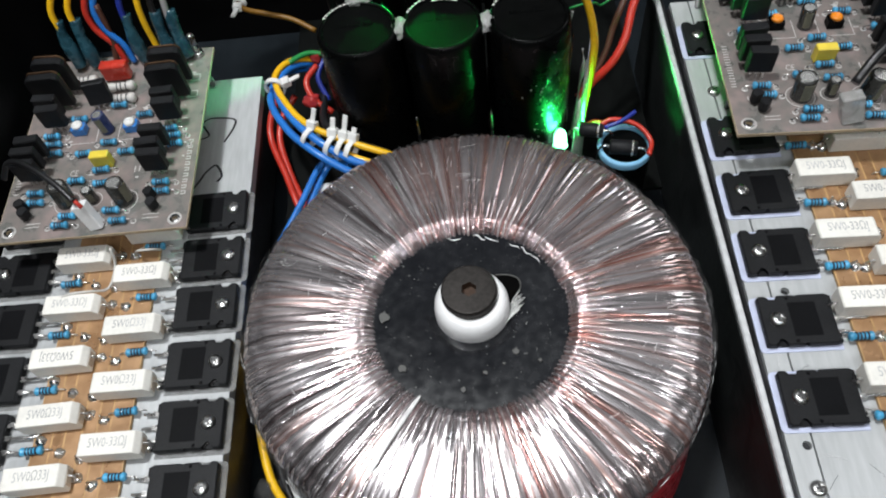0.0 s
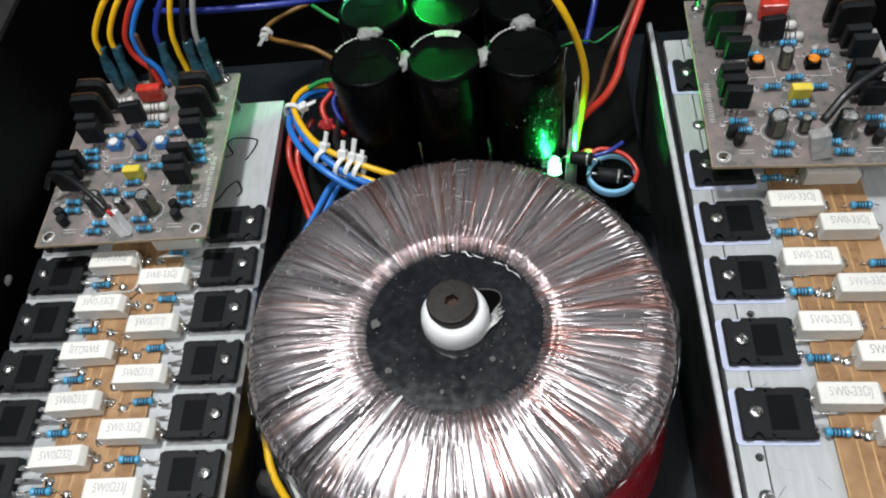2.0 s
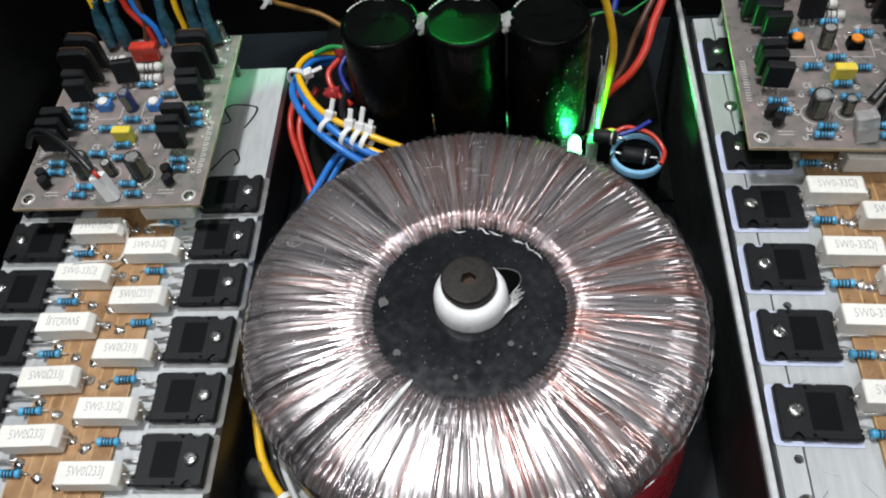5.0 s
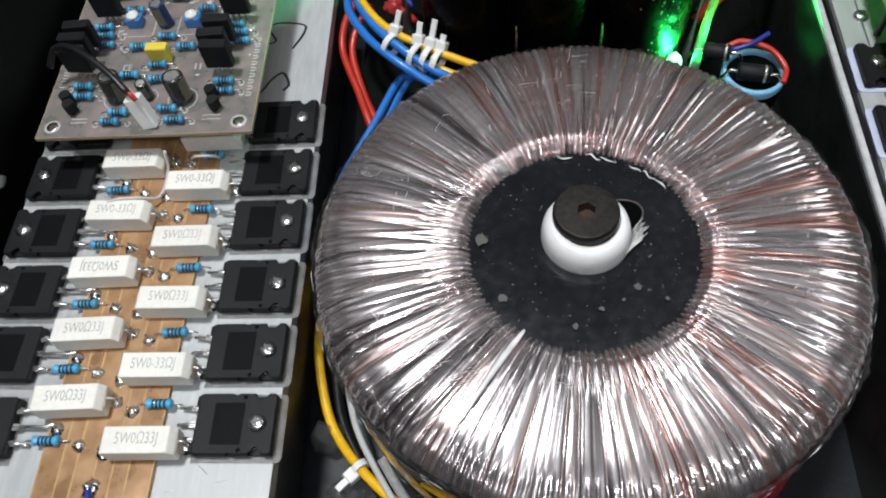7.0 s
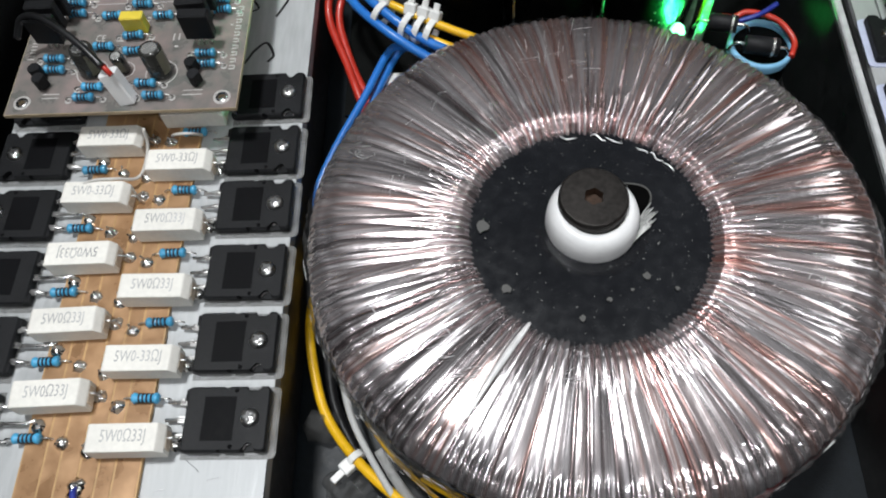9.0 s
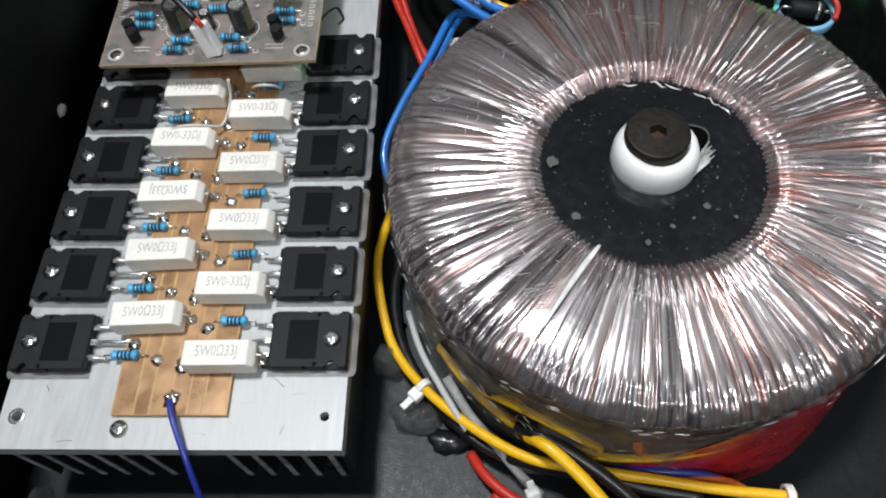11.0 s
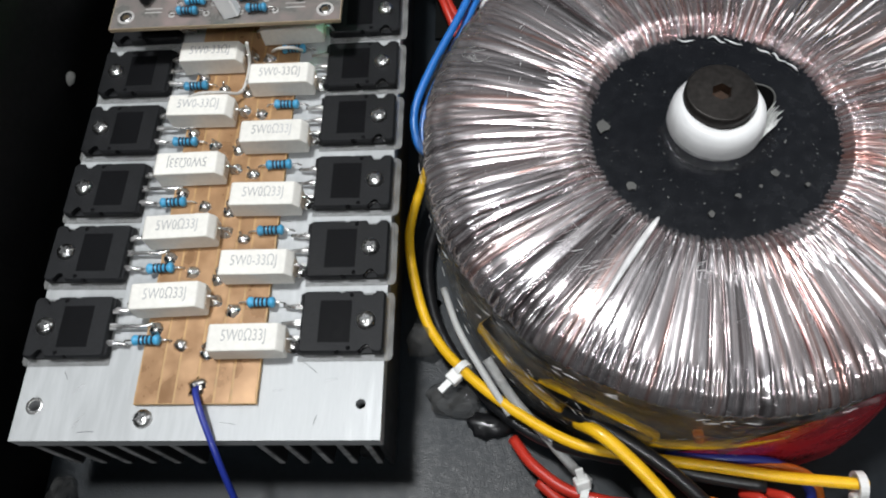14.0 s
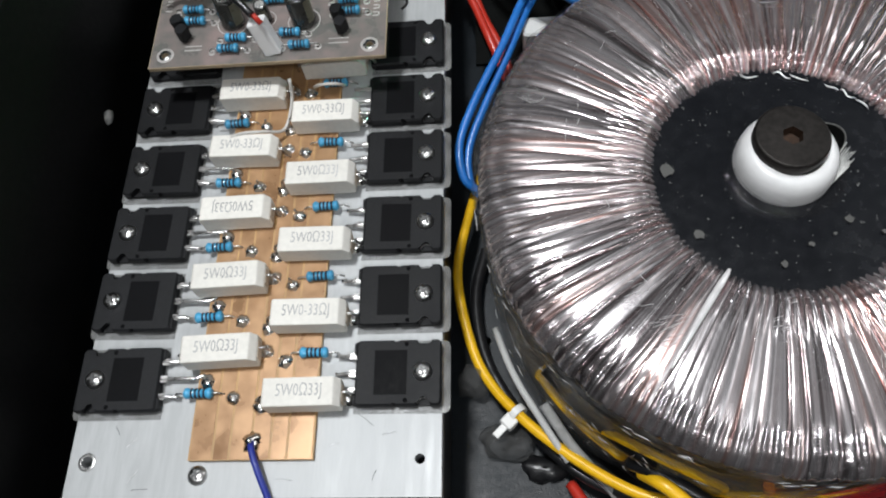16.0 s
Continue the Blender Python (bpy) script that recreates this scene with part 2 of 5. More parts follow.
solder = mat("solder", (0.72, 0.71, 0.69), 0.2, 1.0, vary=0.12, bump=0.3, bump_scale=900)
tin = mat("tinned_lead", (0.62, 0.61, 0.60), 0.28, 1.0, vary=0.15)
steel = mat("zinc_screw", (0.60, 0.60, 0.59), 0.28, 1.0, vary=0.15, bump=0.1)
steel_dark = mat("screw_recess", (0.10, 0.10, 0.10), 0.5, 0.9)
blue_body = mat("blue_resistor_lacquer", (0.055, 0.31, 0.53), 0.35, vary=0.2, scale=900, coat=0.3, spread=0.2)
band_black = mat("black_band", (0.012, 0.012, 0.02), 0.4)
white_res = mat("pale_resistor_lacquer", (0.55, 0.53, 0.50), 0.45, vary=0.1, scale=900)
mica = mat("pale_insulator_pad", (0.52, 0.56, 0.72), 0.5, vary=0.08)
yellow_box = mat("yellow_film_capacitor", (0.72, 0.55, 0.06), 0.38, vary=0.1)
red_box = mat("red_film_capacitor", (0.50, 0.035, 0.02), 0.25, vary=0.15, coat=0.5)
cap_black = mat("black_sleeve", (0.0018, 0.0020, 0.0020), 0.3, vary=0.3, spec=0.06)
panel_black = mat("glossy_black_panel", (0.010, 0.012, 0.012), 0.46, vary=0.3, bump=0.15, bump_scale=300, spec=0.45)
cap_top = mat("capacitor_lid", (0.0011, 0.0013, 0.0013), 0.5, vary=0.25, bump=0.1, spec=0.06)
cap_navy = mat("navy_sleeve", (0.02, 0.03, 0.09), 0.3, vary=0.2)
cap_alu = mat("capacitor_can_top", (0.68, 0.68, 0.66), 0.28, 0.75, vary=0.2)
cap_grey = mat("dark_glossy_sleeve", (0.024, 0.024, 0.022), 0.14, vary=0.3, coat=0.7)
sleeve_stripe = mat("faded_sleeve_stripe", (0.16, 0.155, 0.11), 0.35, vary=0.2)
trim_white = mat("white_trimmer", (0.72, 0.72, 0.70), 0.45)
trim_blue = mat("blue_trimmer", (0.04, 0.20, 0.55), 0.4)
trim_orange = mat("orange_trimmer", (0.75, 0.23, 0.01), 0.45)
nylon = mat("white_nylon", (0.74, 0.74, 0.72), 0.42, vary=0.06, sub=0.1)
sleeve_white = mat("white_plastic_sleeve", (0.80, 0.80, 0.80), 0.4, vary=0.05, coat=0.1)
bolt_black = mat("black_oxide_bolt", (0.028, 0.025, 0.023), 0.45, 0.7, vary=0.35, scale=700, bump=0.15)
socket_rust = mat("rusty_socket", (0.055, 0.030, 0.018), 0.65, 0.4, vary=0.5, scale=900)
led_lens = mat("led_lens", (0.1, 0.6, 0.2), 0.2)
wires_mat = {
    "yellow": mat("yellow_insulation", (0.82, 0.47, 0.012), 0.36, vary=0.1, scale=400, coat=0.2),
    "blue": mat("blue_insulation", (0.02, 0.17, 0.56), 0.36, vary=0.12, scale=400, coat=0.2),
    "navy": mat("navy_insulation", (0.015, 0.03, 0.25), 0.4, vary=0.12, scale=400, coat=0.2),
    "red": mat("red_insulation", (0.50, 0.032, 0.018), 0.38, vary=0.12, scale=400, coat=0.2),
    "orange": mat("orange_insulation", (0.78, 0.20, 0.012), 0.38, vary=0.12, scale=400, coat=0.2),
    "black": mat("black_insulation", (0.010, 0.010, 0.011), 0.36, vary=0.3, scale=400, coat=0.2),
    "ochre": mat("shaded_ochre_insulation", (0.19, 0.09, 0.010), 0.45, vary=0.2, scale=400),
    "brown": mat("brown_insulation", (0.08, 0.032, 0.02), 0.42, vary=0.12, scale=400),
    "grey": mat("grey_insulation", (0.30, 0.29, 0.29), 0.42, vary=0.12, scale=400),
    "green": mat("green_insulation", (0.02, 0.26, 0.06), 0.42, vary=0.12, scale=400),
    "white": mat("white_braid", (0.46, 0.46, 0.45), 0.6, vary=0.12, scale=1500, bump=0.4, bump_scale=2500),
    "teal": mat("teal_heat_shrink", (0.020, 0.068, 0.092), 0.26, vary=0.5, scale=300, big=90, coat=0.5),
}
red_tape = mat("red_transformer_tape", (0.50, 0.02, 0.032), 0.28, vary=0.18, scale=150, big=40, coat=0.3)
pad_black = mat("dusty_black_pad", (0.0050, 0.0060, 0.0082), 0.22, vary=0.14, scale=300, big=40, bump=0.06, bump_scale=160, spec=0.48, rough_vary=0.12, speck=((0.14, 0.14, 0.135), 0.70, 900))
rubber = mat("black_rubber_pad", (0.008, 0.0085, 0.0095), 0.36, vary=0.45, scale=900, big=70, bump=0.15, bump_scale=700)
scrap = mat("dried_glue_flake", (0.075, 0.074, 0.07), 0.6)
emit = bpy.data.materials.new("green_led_light")
emit.use_nodes = True
ep = emit.node_tree.nodes["Principled BSDF"]
ep.inputs["Base Color"].default_value = (0.1, 0.8, 0.3, 1)
ep.inputs["Emission Color"].default_value = (0.25, 1.0, 0.52, 1)
ep.inputs["Emission Strength"].default_value = 5.0


def film_material(name, tint, clear, rough, wrinkle, scale, milky=0.0):
    """Thin clear film: partly see-through, with a glossy wrinkled surface."""
    m = bpy.data.materials.new(name)
    m.use_nodes = True
    n, l = m.node_tree.nodes, m.node_tree.links
    p = n["Principled BSDF"]
    out = n["Material Output"]
    co = n.new("ShaderNodeTexCoord")
    no = n.new("ShaderNodeTexNoise")
    no.inputs["Scale"].default_value, no.inputs["Detail"].default_value, no.inputs["Distortion"].default_value = scale, 4, 1.5
    l.new(co.outputs["Object"], no.inputs["Vector"])
    b = n.new("ShaderNodeBump")
    b.inputs["Strength"].default_value, b.inputs["Distance"].default_value = wrinkle, 0.002
    l.new(no.outputs["Fac"], b.inputs["Height"])
    l.new(b.outputs[0], p.inputs["Normal"])
    p.inputs["Base Color"].default_value = (*tint, 1)
    p.inputs["Roughness"].default_value = rough
    if milky:
        p.inputs["Subsurface Weight"].default_value = 1.0
        p.inputs["Subsurface Radius"].default_value = (milky, milky, milky)
    tr = n.new("ShaderNodeBsdfTransparent")
    mix = n.new("ShaderNodeMixShader")
    mr = n.new("ShaderNodeMapRange")
    mr.inputs["From Min"].default_value, mr.inputs["From Max"].default_value = 0.35, 0.7
    mr.inputs["To Min"].default_value, mr.inputs["To Max"].default_value = 1 - clear, 1 - clear + 0.25
    l.new(no.outputs["Fac"], mr.inputs["Value"])
    l.new(mr.outputs[0], mix.inputs[0])
    l.new(tr.outputs[0], mix.inputs[1])
    l.new(p.outputs[0], mix.inputs[2])
    l.new(mix.outputs[0], out.inputs["Surface"])
    return m


film_clear = film_material("clear_shrink_film", (0.30, 0.295, 0.285), 0.72, 0.09, 1.0, 110.0)
# near-white crease colour that paints the film's glints onto thin strips
pleat_film = mat("pale_glint_crease", (0.90, 0.885, 0.885), 0.25, 0.15, vary=0.2, coat=0.6)
film_dark = film_material("clear_film_on_black", (0.02, 0.02, 0.022), 0.8, 0.1, 0.6, 160.0)
film_can = film_material("crumpled_can_film", (0.02, 0.02, 0.02), 0.7, 0.12, 1.0, 240.0)
film_thin = film_material("thin_clear_film", (0.2, 0.2, 0.2), 0.93, 0.12, 0.8, 160.0)
clear_glue = film_material("clear_hot_melt_glue", (0.10, 0.10, 0.098), 0.66, 0.07, 0.7, 130.0)
hot_glue = film_material("hot_melt_glue", (0.45, 0.45, 0.44), 0.5, 0.2, 0.5, 150.0, 0.004)
mica_clear = film_material("clear_mica", (0.45, 0.45, 0.44), 0.88, 0.15, 0.1, 80.0)


def winding_material():
    """Copper wires under a tight clear film: streaks that run outwards from the middle."""
    m = bpy.data.materials.new("film_wrapped_winding")
    m.use_nodes = True
    n, l = m.node_tree.nodes, m.node_tree.links
    p = n["Principled BSDF"]
    co = n.new("ShaderNodeTexCoord")
    sep = n.new("ShaderNodeSeparateXYZ")
    l.new(co.outputs["Object"], sep.inputs[0])

    def math_node(op, a, b=None):
        k = n.new("ShaderNodeMath")
        k.operation = op
        for i, v in enumerate((a, b)):
            if v is None:
                continue
            if isinstance(v, (int, float)):
                k.inputs[i].default_value = v
            else:
                l.new(v, k.inputs[i])
        return k.outputs[0]

    ang = math_node("ARCTAN2", sep.outputs["X"], math_node("MULTIPLY", sep.outputs["Y"], -1.0))
    rad = math_node("SQRT", math_node("ADD", math_node("MULTIPLY", sep.outputs["X"], sep.outputs["X"]), math_node("MULTIPLY", sep.outputs["Y"], sep.outputs["Y"])))

    def streak(ka, kr, detail, dist=0.0, off=0.0):
        c = n.new("ShaderNodeCombineXYZ")
        l.new(math_node("MULTIPLY", ang, ka), c.inputs[0])
        l.new(math_node("ADD", math_node("MULTIPLY", rad, kr), off), c.inputs[1])
        l.new(math_node("MULTIPLY", sep.outputs["Z"], kr), c.inputs[2])
        t = n.new("ShaderNodeTexNoise")
        t.inputs["Scale"].default_value, t.inputs["Detail"].default_value, t.inputs["Distortion"].default_value = 1.0, detail, dist
        l.new(c.outputs[0], t.inputs["Vector"])
        return t.outputs["Fac"]

    s1 = streak(15.0, 9.0, 1.0, 0.05, 3.0)
    s2 = streak(48.0, 10.0, 1.0, 0.05, 9.0)
    s3 = streak(3.2, 6.0, 2, 0.0, 5.0)
    s4 = streak(21.0, 7.0, 0.6, 0.0, 1.0)
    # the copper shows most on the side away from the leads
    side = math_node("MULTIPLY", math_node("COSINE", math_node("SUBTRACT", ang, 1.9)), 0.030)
    # silver and dark stops paint the facets' reflections; copper is the wire
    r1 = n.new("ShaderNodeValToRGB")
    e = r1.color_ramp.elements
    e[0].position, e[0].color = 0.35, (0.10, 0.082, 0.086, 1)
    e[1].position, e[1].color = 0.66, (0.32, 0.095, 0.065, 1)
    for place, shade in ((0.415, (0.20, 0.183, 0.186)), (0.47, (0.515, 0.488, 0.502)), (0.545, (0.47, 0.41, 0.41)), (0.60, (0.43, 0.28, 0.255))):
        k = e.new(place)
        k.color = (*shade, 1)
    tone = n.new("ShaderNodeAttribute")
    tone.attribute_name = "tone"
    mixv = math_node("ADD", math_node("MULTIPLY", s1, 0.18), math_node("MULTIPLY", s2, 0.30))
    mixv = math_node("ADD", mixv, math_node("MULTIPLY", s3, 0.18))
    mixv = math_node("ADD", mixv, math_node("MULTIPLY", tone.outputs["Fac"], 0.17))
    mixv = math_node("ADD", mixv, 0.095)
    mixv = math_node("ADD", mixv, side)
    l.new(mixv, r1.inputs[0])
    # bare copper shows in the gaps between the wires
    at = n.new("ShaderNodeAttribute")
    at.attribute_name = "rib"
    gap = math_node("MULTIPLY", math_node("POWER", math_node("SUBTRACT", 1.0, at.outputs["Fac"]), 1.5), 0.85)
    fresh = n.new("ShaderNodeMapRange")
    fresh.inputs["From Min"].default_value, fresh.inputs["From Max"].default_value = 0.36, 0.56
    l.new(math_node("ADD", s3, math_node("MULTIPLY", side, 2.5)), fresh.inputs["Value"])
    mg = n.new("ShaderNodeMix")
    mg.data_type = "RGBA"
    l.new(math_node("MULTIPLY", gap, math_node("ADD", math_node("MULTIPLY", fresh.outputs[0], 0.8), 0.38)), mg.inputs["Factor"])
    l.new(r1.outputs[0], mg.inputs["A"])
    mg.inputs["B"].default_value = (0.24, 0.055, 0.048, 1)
    # wide patches where the copper shows through clearer film
    s5 = streak(2.1, 26.0, 2, 0.3, 12.0)
    clearer = n.new("ShaderNodeMapRange")
    clearer.inputs["From Min"].default_value, clearer.inputs["From Max"].default_value = 0.47, 0.66
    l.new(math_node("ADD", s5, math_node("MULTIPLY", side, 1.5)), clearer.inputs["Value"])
    mc = n.new("ShaderNodeMix")
    mc.data_type = "RGBA"
    l.new(math_node("MULTIPLY", clearer.outputs[0], math_node("ADD", math_node("MULTIPLY", s2, 0.26), 0.02)), mc.inputs["Factor"])
    l.new(mg.outputs["Result"], mc.inputs["A"])
    mc.inputs["B"].default_value = (0.45, 0.235, 0.20, 1)
    # thin pale radial lines: highlights of the film put into the colour
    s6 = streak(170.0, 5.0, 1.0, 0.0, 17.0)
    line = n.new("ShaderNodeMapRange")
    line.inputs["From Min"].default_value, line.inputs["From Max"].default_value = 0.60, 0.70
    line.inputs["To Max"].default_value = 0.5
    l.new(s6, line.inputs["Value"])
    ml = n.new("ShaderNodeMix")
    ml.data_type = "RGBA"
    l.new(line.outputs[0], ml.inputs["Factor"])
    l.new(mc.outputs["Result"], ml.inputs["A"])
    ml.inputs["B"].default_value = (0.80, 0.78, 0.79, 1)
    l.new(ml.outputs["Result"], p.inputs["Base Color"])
    p.inputs["Metallic"].default_value = 0.84
    rr = n.new("ShaderNodeMapRange")
    rr.inputs["From Min"].default_value, rr.inputs["From Max"].default_value = 0.3, 0.7
    rr.inputs["To Min"].default_value, rr.inputs["To Max"].default_value = 0.17, 0.32
    l.new(s1, rr.inputs["Value"])
    l.new(rr.outputs[0], p.inputs["Roughness"])
    p.inputs["Coat Weight"].default_value = 1.0
    p.inputs["Coat Roughness"].default_value = 0.09
    cr = n.new("ShaderNodeTexNoise")
    cr.inputs["Scale"].default_value, cr.inputs["Detail"].default_value, cr.inputs["Distortion"].default_value = 70.0, 3, 1.5
    l.new(co.outputs["Object"], cr.inputs["Vector"])
    b0 = n.new("ShaderNodeBump")
    b0.inputs["Strength"].default_value, b0.inputs["Distance"].default_value = 0.22, 0.0012
    l.new(math_node("ADD", math_node("MULTIPLY", s2, 0.62), math_node("MULTIPLY", s4, 1.2)), b0.inputs["Height"])
    b = n.new("ShaderNodeBump")
    b.inputs["Strength"].default_value, b.inputs["Distance"].default_value = 0.12, 0.0015
    l.new(cr.outputs["Fac"], b.inputs["Height"])
    l.new(b0.outputs[0], b.inputs["Normal"])
    l.new(b.outputs[0], p.inputs["Normal"])
    # creases of the crumpled film catch the light on their own
    vo = n.new("ShaderNodeTexVoronoi")
    vo.feature = "DISTANCE_TO_EDGE"
    vo.inputs["Scale"].default_value = 75.0
    warp = n.new("ShaderNodeVectorMath")
    warp.operation = "MULTIPLY_ADD"
    l.new(cr.outputs["Color"], warp.inputs[0])
    warp.inputs[1].default_value = (0.02, 0.02, 0.02)
    l.new(co.outputs["Object"], warp.inputs[2])
    l.new(warp.outputs[0], vo.inputs["Vector"])
    crease = n.new("ShaderNodeMapRange")
    crease.inputs["From Min"].default_value, crease.inputs["From Max"].default_value = 0.0, 0.07
    l.new(vo.outputs["Distance"], crease.inputs["Value"])
    bc = n.new("ShaderNodeBump")
    bc.inputs["Strength"].default_value, bc.inputs["Distance"].default_value = 0.7, 0.0012
    l.new(crease.outputs[0], bc.inputs["Height"])
    l.new(b.outputs[0], bc.inputs["Normal"])
    l.new(bc.outputs[0], p.inputs["Coat Normal"])
    return m


winding_mat = winding_material()

# ---- chassis ----
bm = bmesh.new()
add_plate(bm, [(-118, -82), (330, -82), (330, 292), (-118, 292)], -2.0, 0.0, [(17.5, 25.5, 1.6), (22, -48, 1.6)])
solid("floor", bm, floor_paint, "dark grey painted steel floor of the amplifier case", "floor", kind="structure")
for name, c, s in (("wall_left", (-119.5, 105, 54), (3, 374, 112)), ("wall_back", (106, 293.5, 54), (454, 3, 112)),
                   ("wall_right", (331.5, 105, 54), (3, 374, 112)), ("wall_front", (106, -83.5, 40), (454, 3, 84))):
    bm = bmesh.new()
    add_box(bm, c, s, 0.6)
    solid(name, bm, black_paint, "black powder-coated steel side of the amplifier case", "wall", kind="structure")
bm = bmesh.new()
add_box(bm, (100, 100, -42), (1600, 1400, 30), 3)
solid("workbench", bm, mat("dark_bench", (0.015, 0.014, 0.013), 0.6), "plain dark workbench top under the amplifier case", "workbench", kind="structure")
for x in (-105, 315):
    for y in (-70, 280):
        bm = bmesh.new()
        add_lathe(bm, [(0, -27), (9, -27), (10, -24), (11, -2.1), (0, -2.1)], (x, y, 0), 16)
        solid("rubber_foot", bm, rubber, "round black rubber foot under the case", "foot", "case feet")

# ---- fasteners ----
def screw_head(bm, c, r, h):
    add_lathe(bm, [(r, 0), (r, h * 0.35), (r * 0.85, h * 0.75), (r * 0.45, h), (0, h)], c, 18)


def screw_mesh(r=2.9, h=1.9):
    bm = bmesh.new()
    screw_head(bm, (0, 0, 0), r, h)
    return finish(bm, "screw", steel)


def recess_mesh(r=2.9, h=1.9):
    bm = bmesh.new()
    add_box(bm, (0, 0, h), (r * 1.05, r * 0.26, 0.5))
    add_box(bm, (0, 0, h + 0.01), (r * 0.26, r * 1.05, 0.5))
    return finish(bm, "recess", steel_dark)


SCREW, RECESS = screw_mesh(), recess_mesh()


def put(name, me, parent, at=(0, 0, 0), rz=0.0, label="", rx=0.0, ry=0.0):
    ob = new(name, me)
    ob.parent = parent
    ob.matrix_basis = pose(at[0] * MM, at[1] * MM, at[2] * MM, rx, ry, rz)
    if label:
        ob["label"] = label
    return ob


def loose_screw(at, turn, label):
    e = thing("screw", at, label, "screw", "loose plate screws")
    put("head", SCREW, e, rz=turn)
    put("recess", RECESS, e, rz=turn)


# ---- heat sinks ----
def heat_sink_left():
    e = thing("heat_sink", (0, 0, 0), "black finned heat sink with a bare aluminium top plate", "heat sink", "heat sinks")
    bm = bmesh.new()
    add_plate(bm, [(-106.3, -35), (5.5, -35), (5.5, 210), (-106.3, 210)], 38.5, 45.0, [(-100.8, -24.4, 1.7), (-0.8, -24.4, 1.5), (-66, -28.6, 2.2)])
    part("base_plate", bm, aluminium, e, "bare milled aluminium plate with drill holes")
    bm = bmesh.new()
    add_box(bm, (0, 89, 23.5), (2.0, 247, 29.9), 0.5)
    me = finish(bm, "fin", fin_black)
    for i, x in enumerate((-102, -93, -84.5, -76, -67.5, -59, -32, -24, -16, -8, 0.5, 4.2)):
        put("fin", me, e, (x, 0, 0))
    bm = bmesh.new()
    add_box(bm, (0, -34.7, 24.5), (1.9, 0.5, 27.5), 0.15)
    end = finish(bm, "fin_end", cut_metal)
    for x in (-102, -93, -84.5, -76, -67.5, -59, -32, -24, -16, -8, 0.5):
        put("fin_end", end, e, (x, 0, 0), label="pale sawn end of a fin")
    # scratches on the bare plate
    for x, y, ln, turn, shade in ((-17, -13, 6, -38, scratch_dark), (-26, -20, 3, 8, scratch_pale), (-86, -29, 5, 55, scratch_pale), (-83, -32.4, 5, 3, scratch_dark),
                                  (-88, -19, 4, 40, scratch_pale), (-10, -17, 4, 12, scratch_pale), (-40, -30, 5, -6, scratch_pale), (-14, -29, 3, 70, scratch_dark), (-93, -15, 3, -60, scratch_dark)):
        bm = bmesh.new()
        add_tube(bm, [(-ln / 2, 0, 0), (0, 0.1, 0), (ln / 2, 0, 0)], 0.09, 4, 3, squash=0.3)
        put("scratch", finish(bm, "scratch", shade), e, (x, y, 45.02), turn)
    for x in (-97, -3):
        bm = bmesh.new()
        add_box(bm, (x, 89, 4.4), (9, 240, 8.6), 0.5)
        part("foot_rail", bm, rubber, e)
    bm = bmesh.new()
    for x, y, r in ((-100.8, -24.4, 2.7),):
        add_lathe(bm, [(1.75, 45.02), (r, 45.02), (r - 0.2, 45.16), (1.9, 45.1)], (x, y, 0), 20)
    part("hole_ring", bm, tin, e, "worn bright ring round a drill hole")
    # marker scribbles
    for pts in ([(-22, 171), (-18, 173), (-20, 177), (-22, 181), (-19, 184), (-13, 184), (-6, 182), (-6, 177), (-8, 172), (-10, 168)], [(-22, 141), (-19, 146), (-17, 150), (-13, 154), (-10.5, 151.5), (-9, 147), (-11, 144)]):
        bm = bmesh.new()
        add_tube(bm, [(x, y, 45.02) for x, y in pts], 0.6, 6, squash=0.2)
        part("marker_line", bm, wires_mat["black"], e, "black marker pen scribble")
    return e


heat_sink_left()
loose_screw((-66, -28.6, 45.0), 20, "dull steel screw in the bare aluminium plate")

RZ = -1.75  # the second heat sink stands slightly askew


def heat_sink_right():
    e = thing("heat_sink", (212.0, 11.4, 0), "black finned heat sink with a two-piece aluminium top plate", "heat sink", "heat sinks", rz=RZ)
    bm = bmesh.new()
    add_plate(bm, [(-6.7, -52), (1.6, -52), (1.6, 205), (-6.7, 205)], 53, 60.6, [(-0.2, -15.5, 1.6), (-0.6, -30, 1.6)])
    part("edge_bar", bm, aluminium, e, "bare aluminium edge bar")
    bm = bmesh.new()
    add_plate(bm, [(2.3, -52), (98, -52), (98, 205), (2.3, 205)], 53, 60.6, [(7.3, 43, 1.6)])
    part("base_plate", bm, aluminium, e, "bare aluminium plate")
    bm = bmesh.new()
    add_box(bm, (45, 76, 56), (106, 255, 5), 0.3)
    part("core", bm, fin_black, e)
    bm = bmesh.new()
    add_box(bm, (0, 76, 31), (2.4, 255, 45), 0.5)
    me = finish(bm, "fin", fin_black)
    for x, y, ln, turn, shade in ((6, 12, 5, 30, scratch_dark), (-2, 15, 4, 80, scratch_pale), (8, -20, 7, -15, scratch_pale), (5, -28, 6, 50, scratch_dark), (14, -36, 8, 10, scratch_pale), (-3, 128, 6, 84, scratch_pale),
                                  (4, 138, 5, -35, scratch_pale), (9, 152, 6, 20, scratch_dark), (6, 161, 5, 70, scratch_pale), (20, -25, 6, -50, scratch_dark), (7, 70, 4, 15, scratch_dark), (10, 102, 4, -20, scratch_pale)):
        sm = bmesh.new()
        add_tube(sm, [(-ln / 2, 0, 0), (0, 0.1, 0), (ln / 2, 0, 0)], 0.10, 4, 3, squash=0.3)
        put("scratch", finish(sm, "scratch", shade), e, (x, y, 60.62), turn)
    for x in range(2, 98, 9):
        put("fin", me, e, (x, 0, 0))
    bm = bmesh.new()
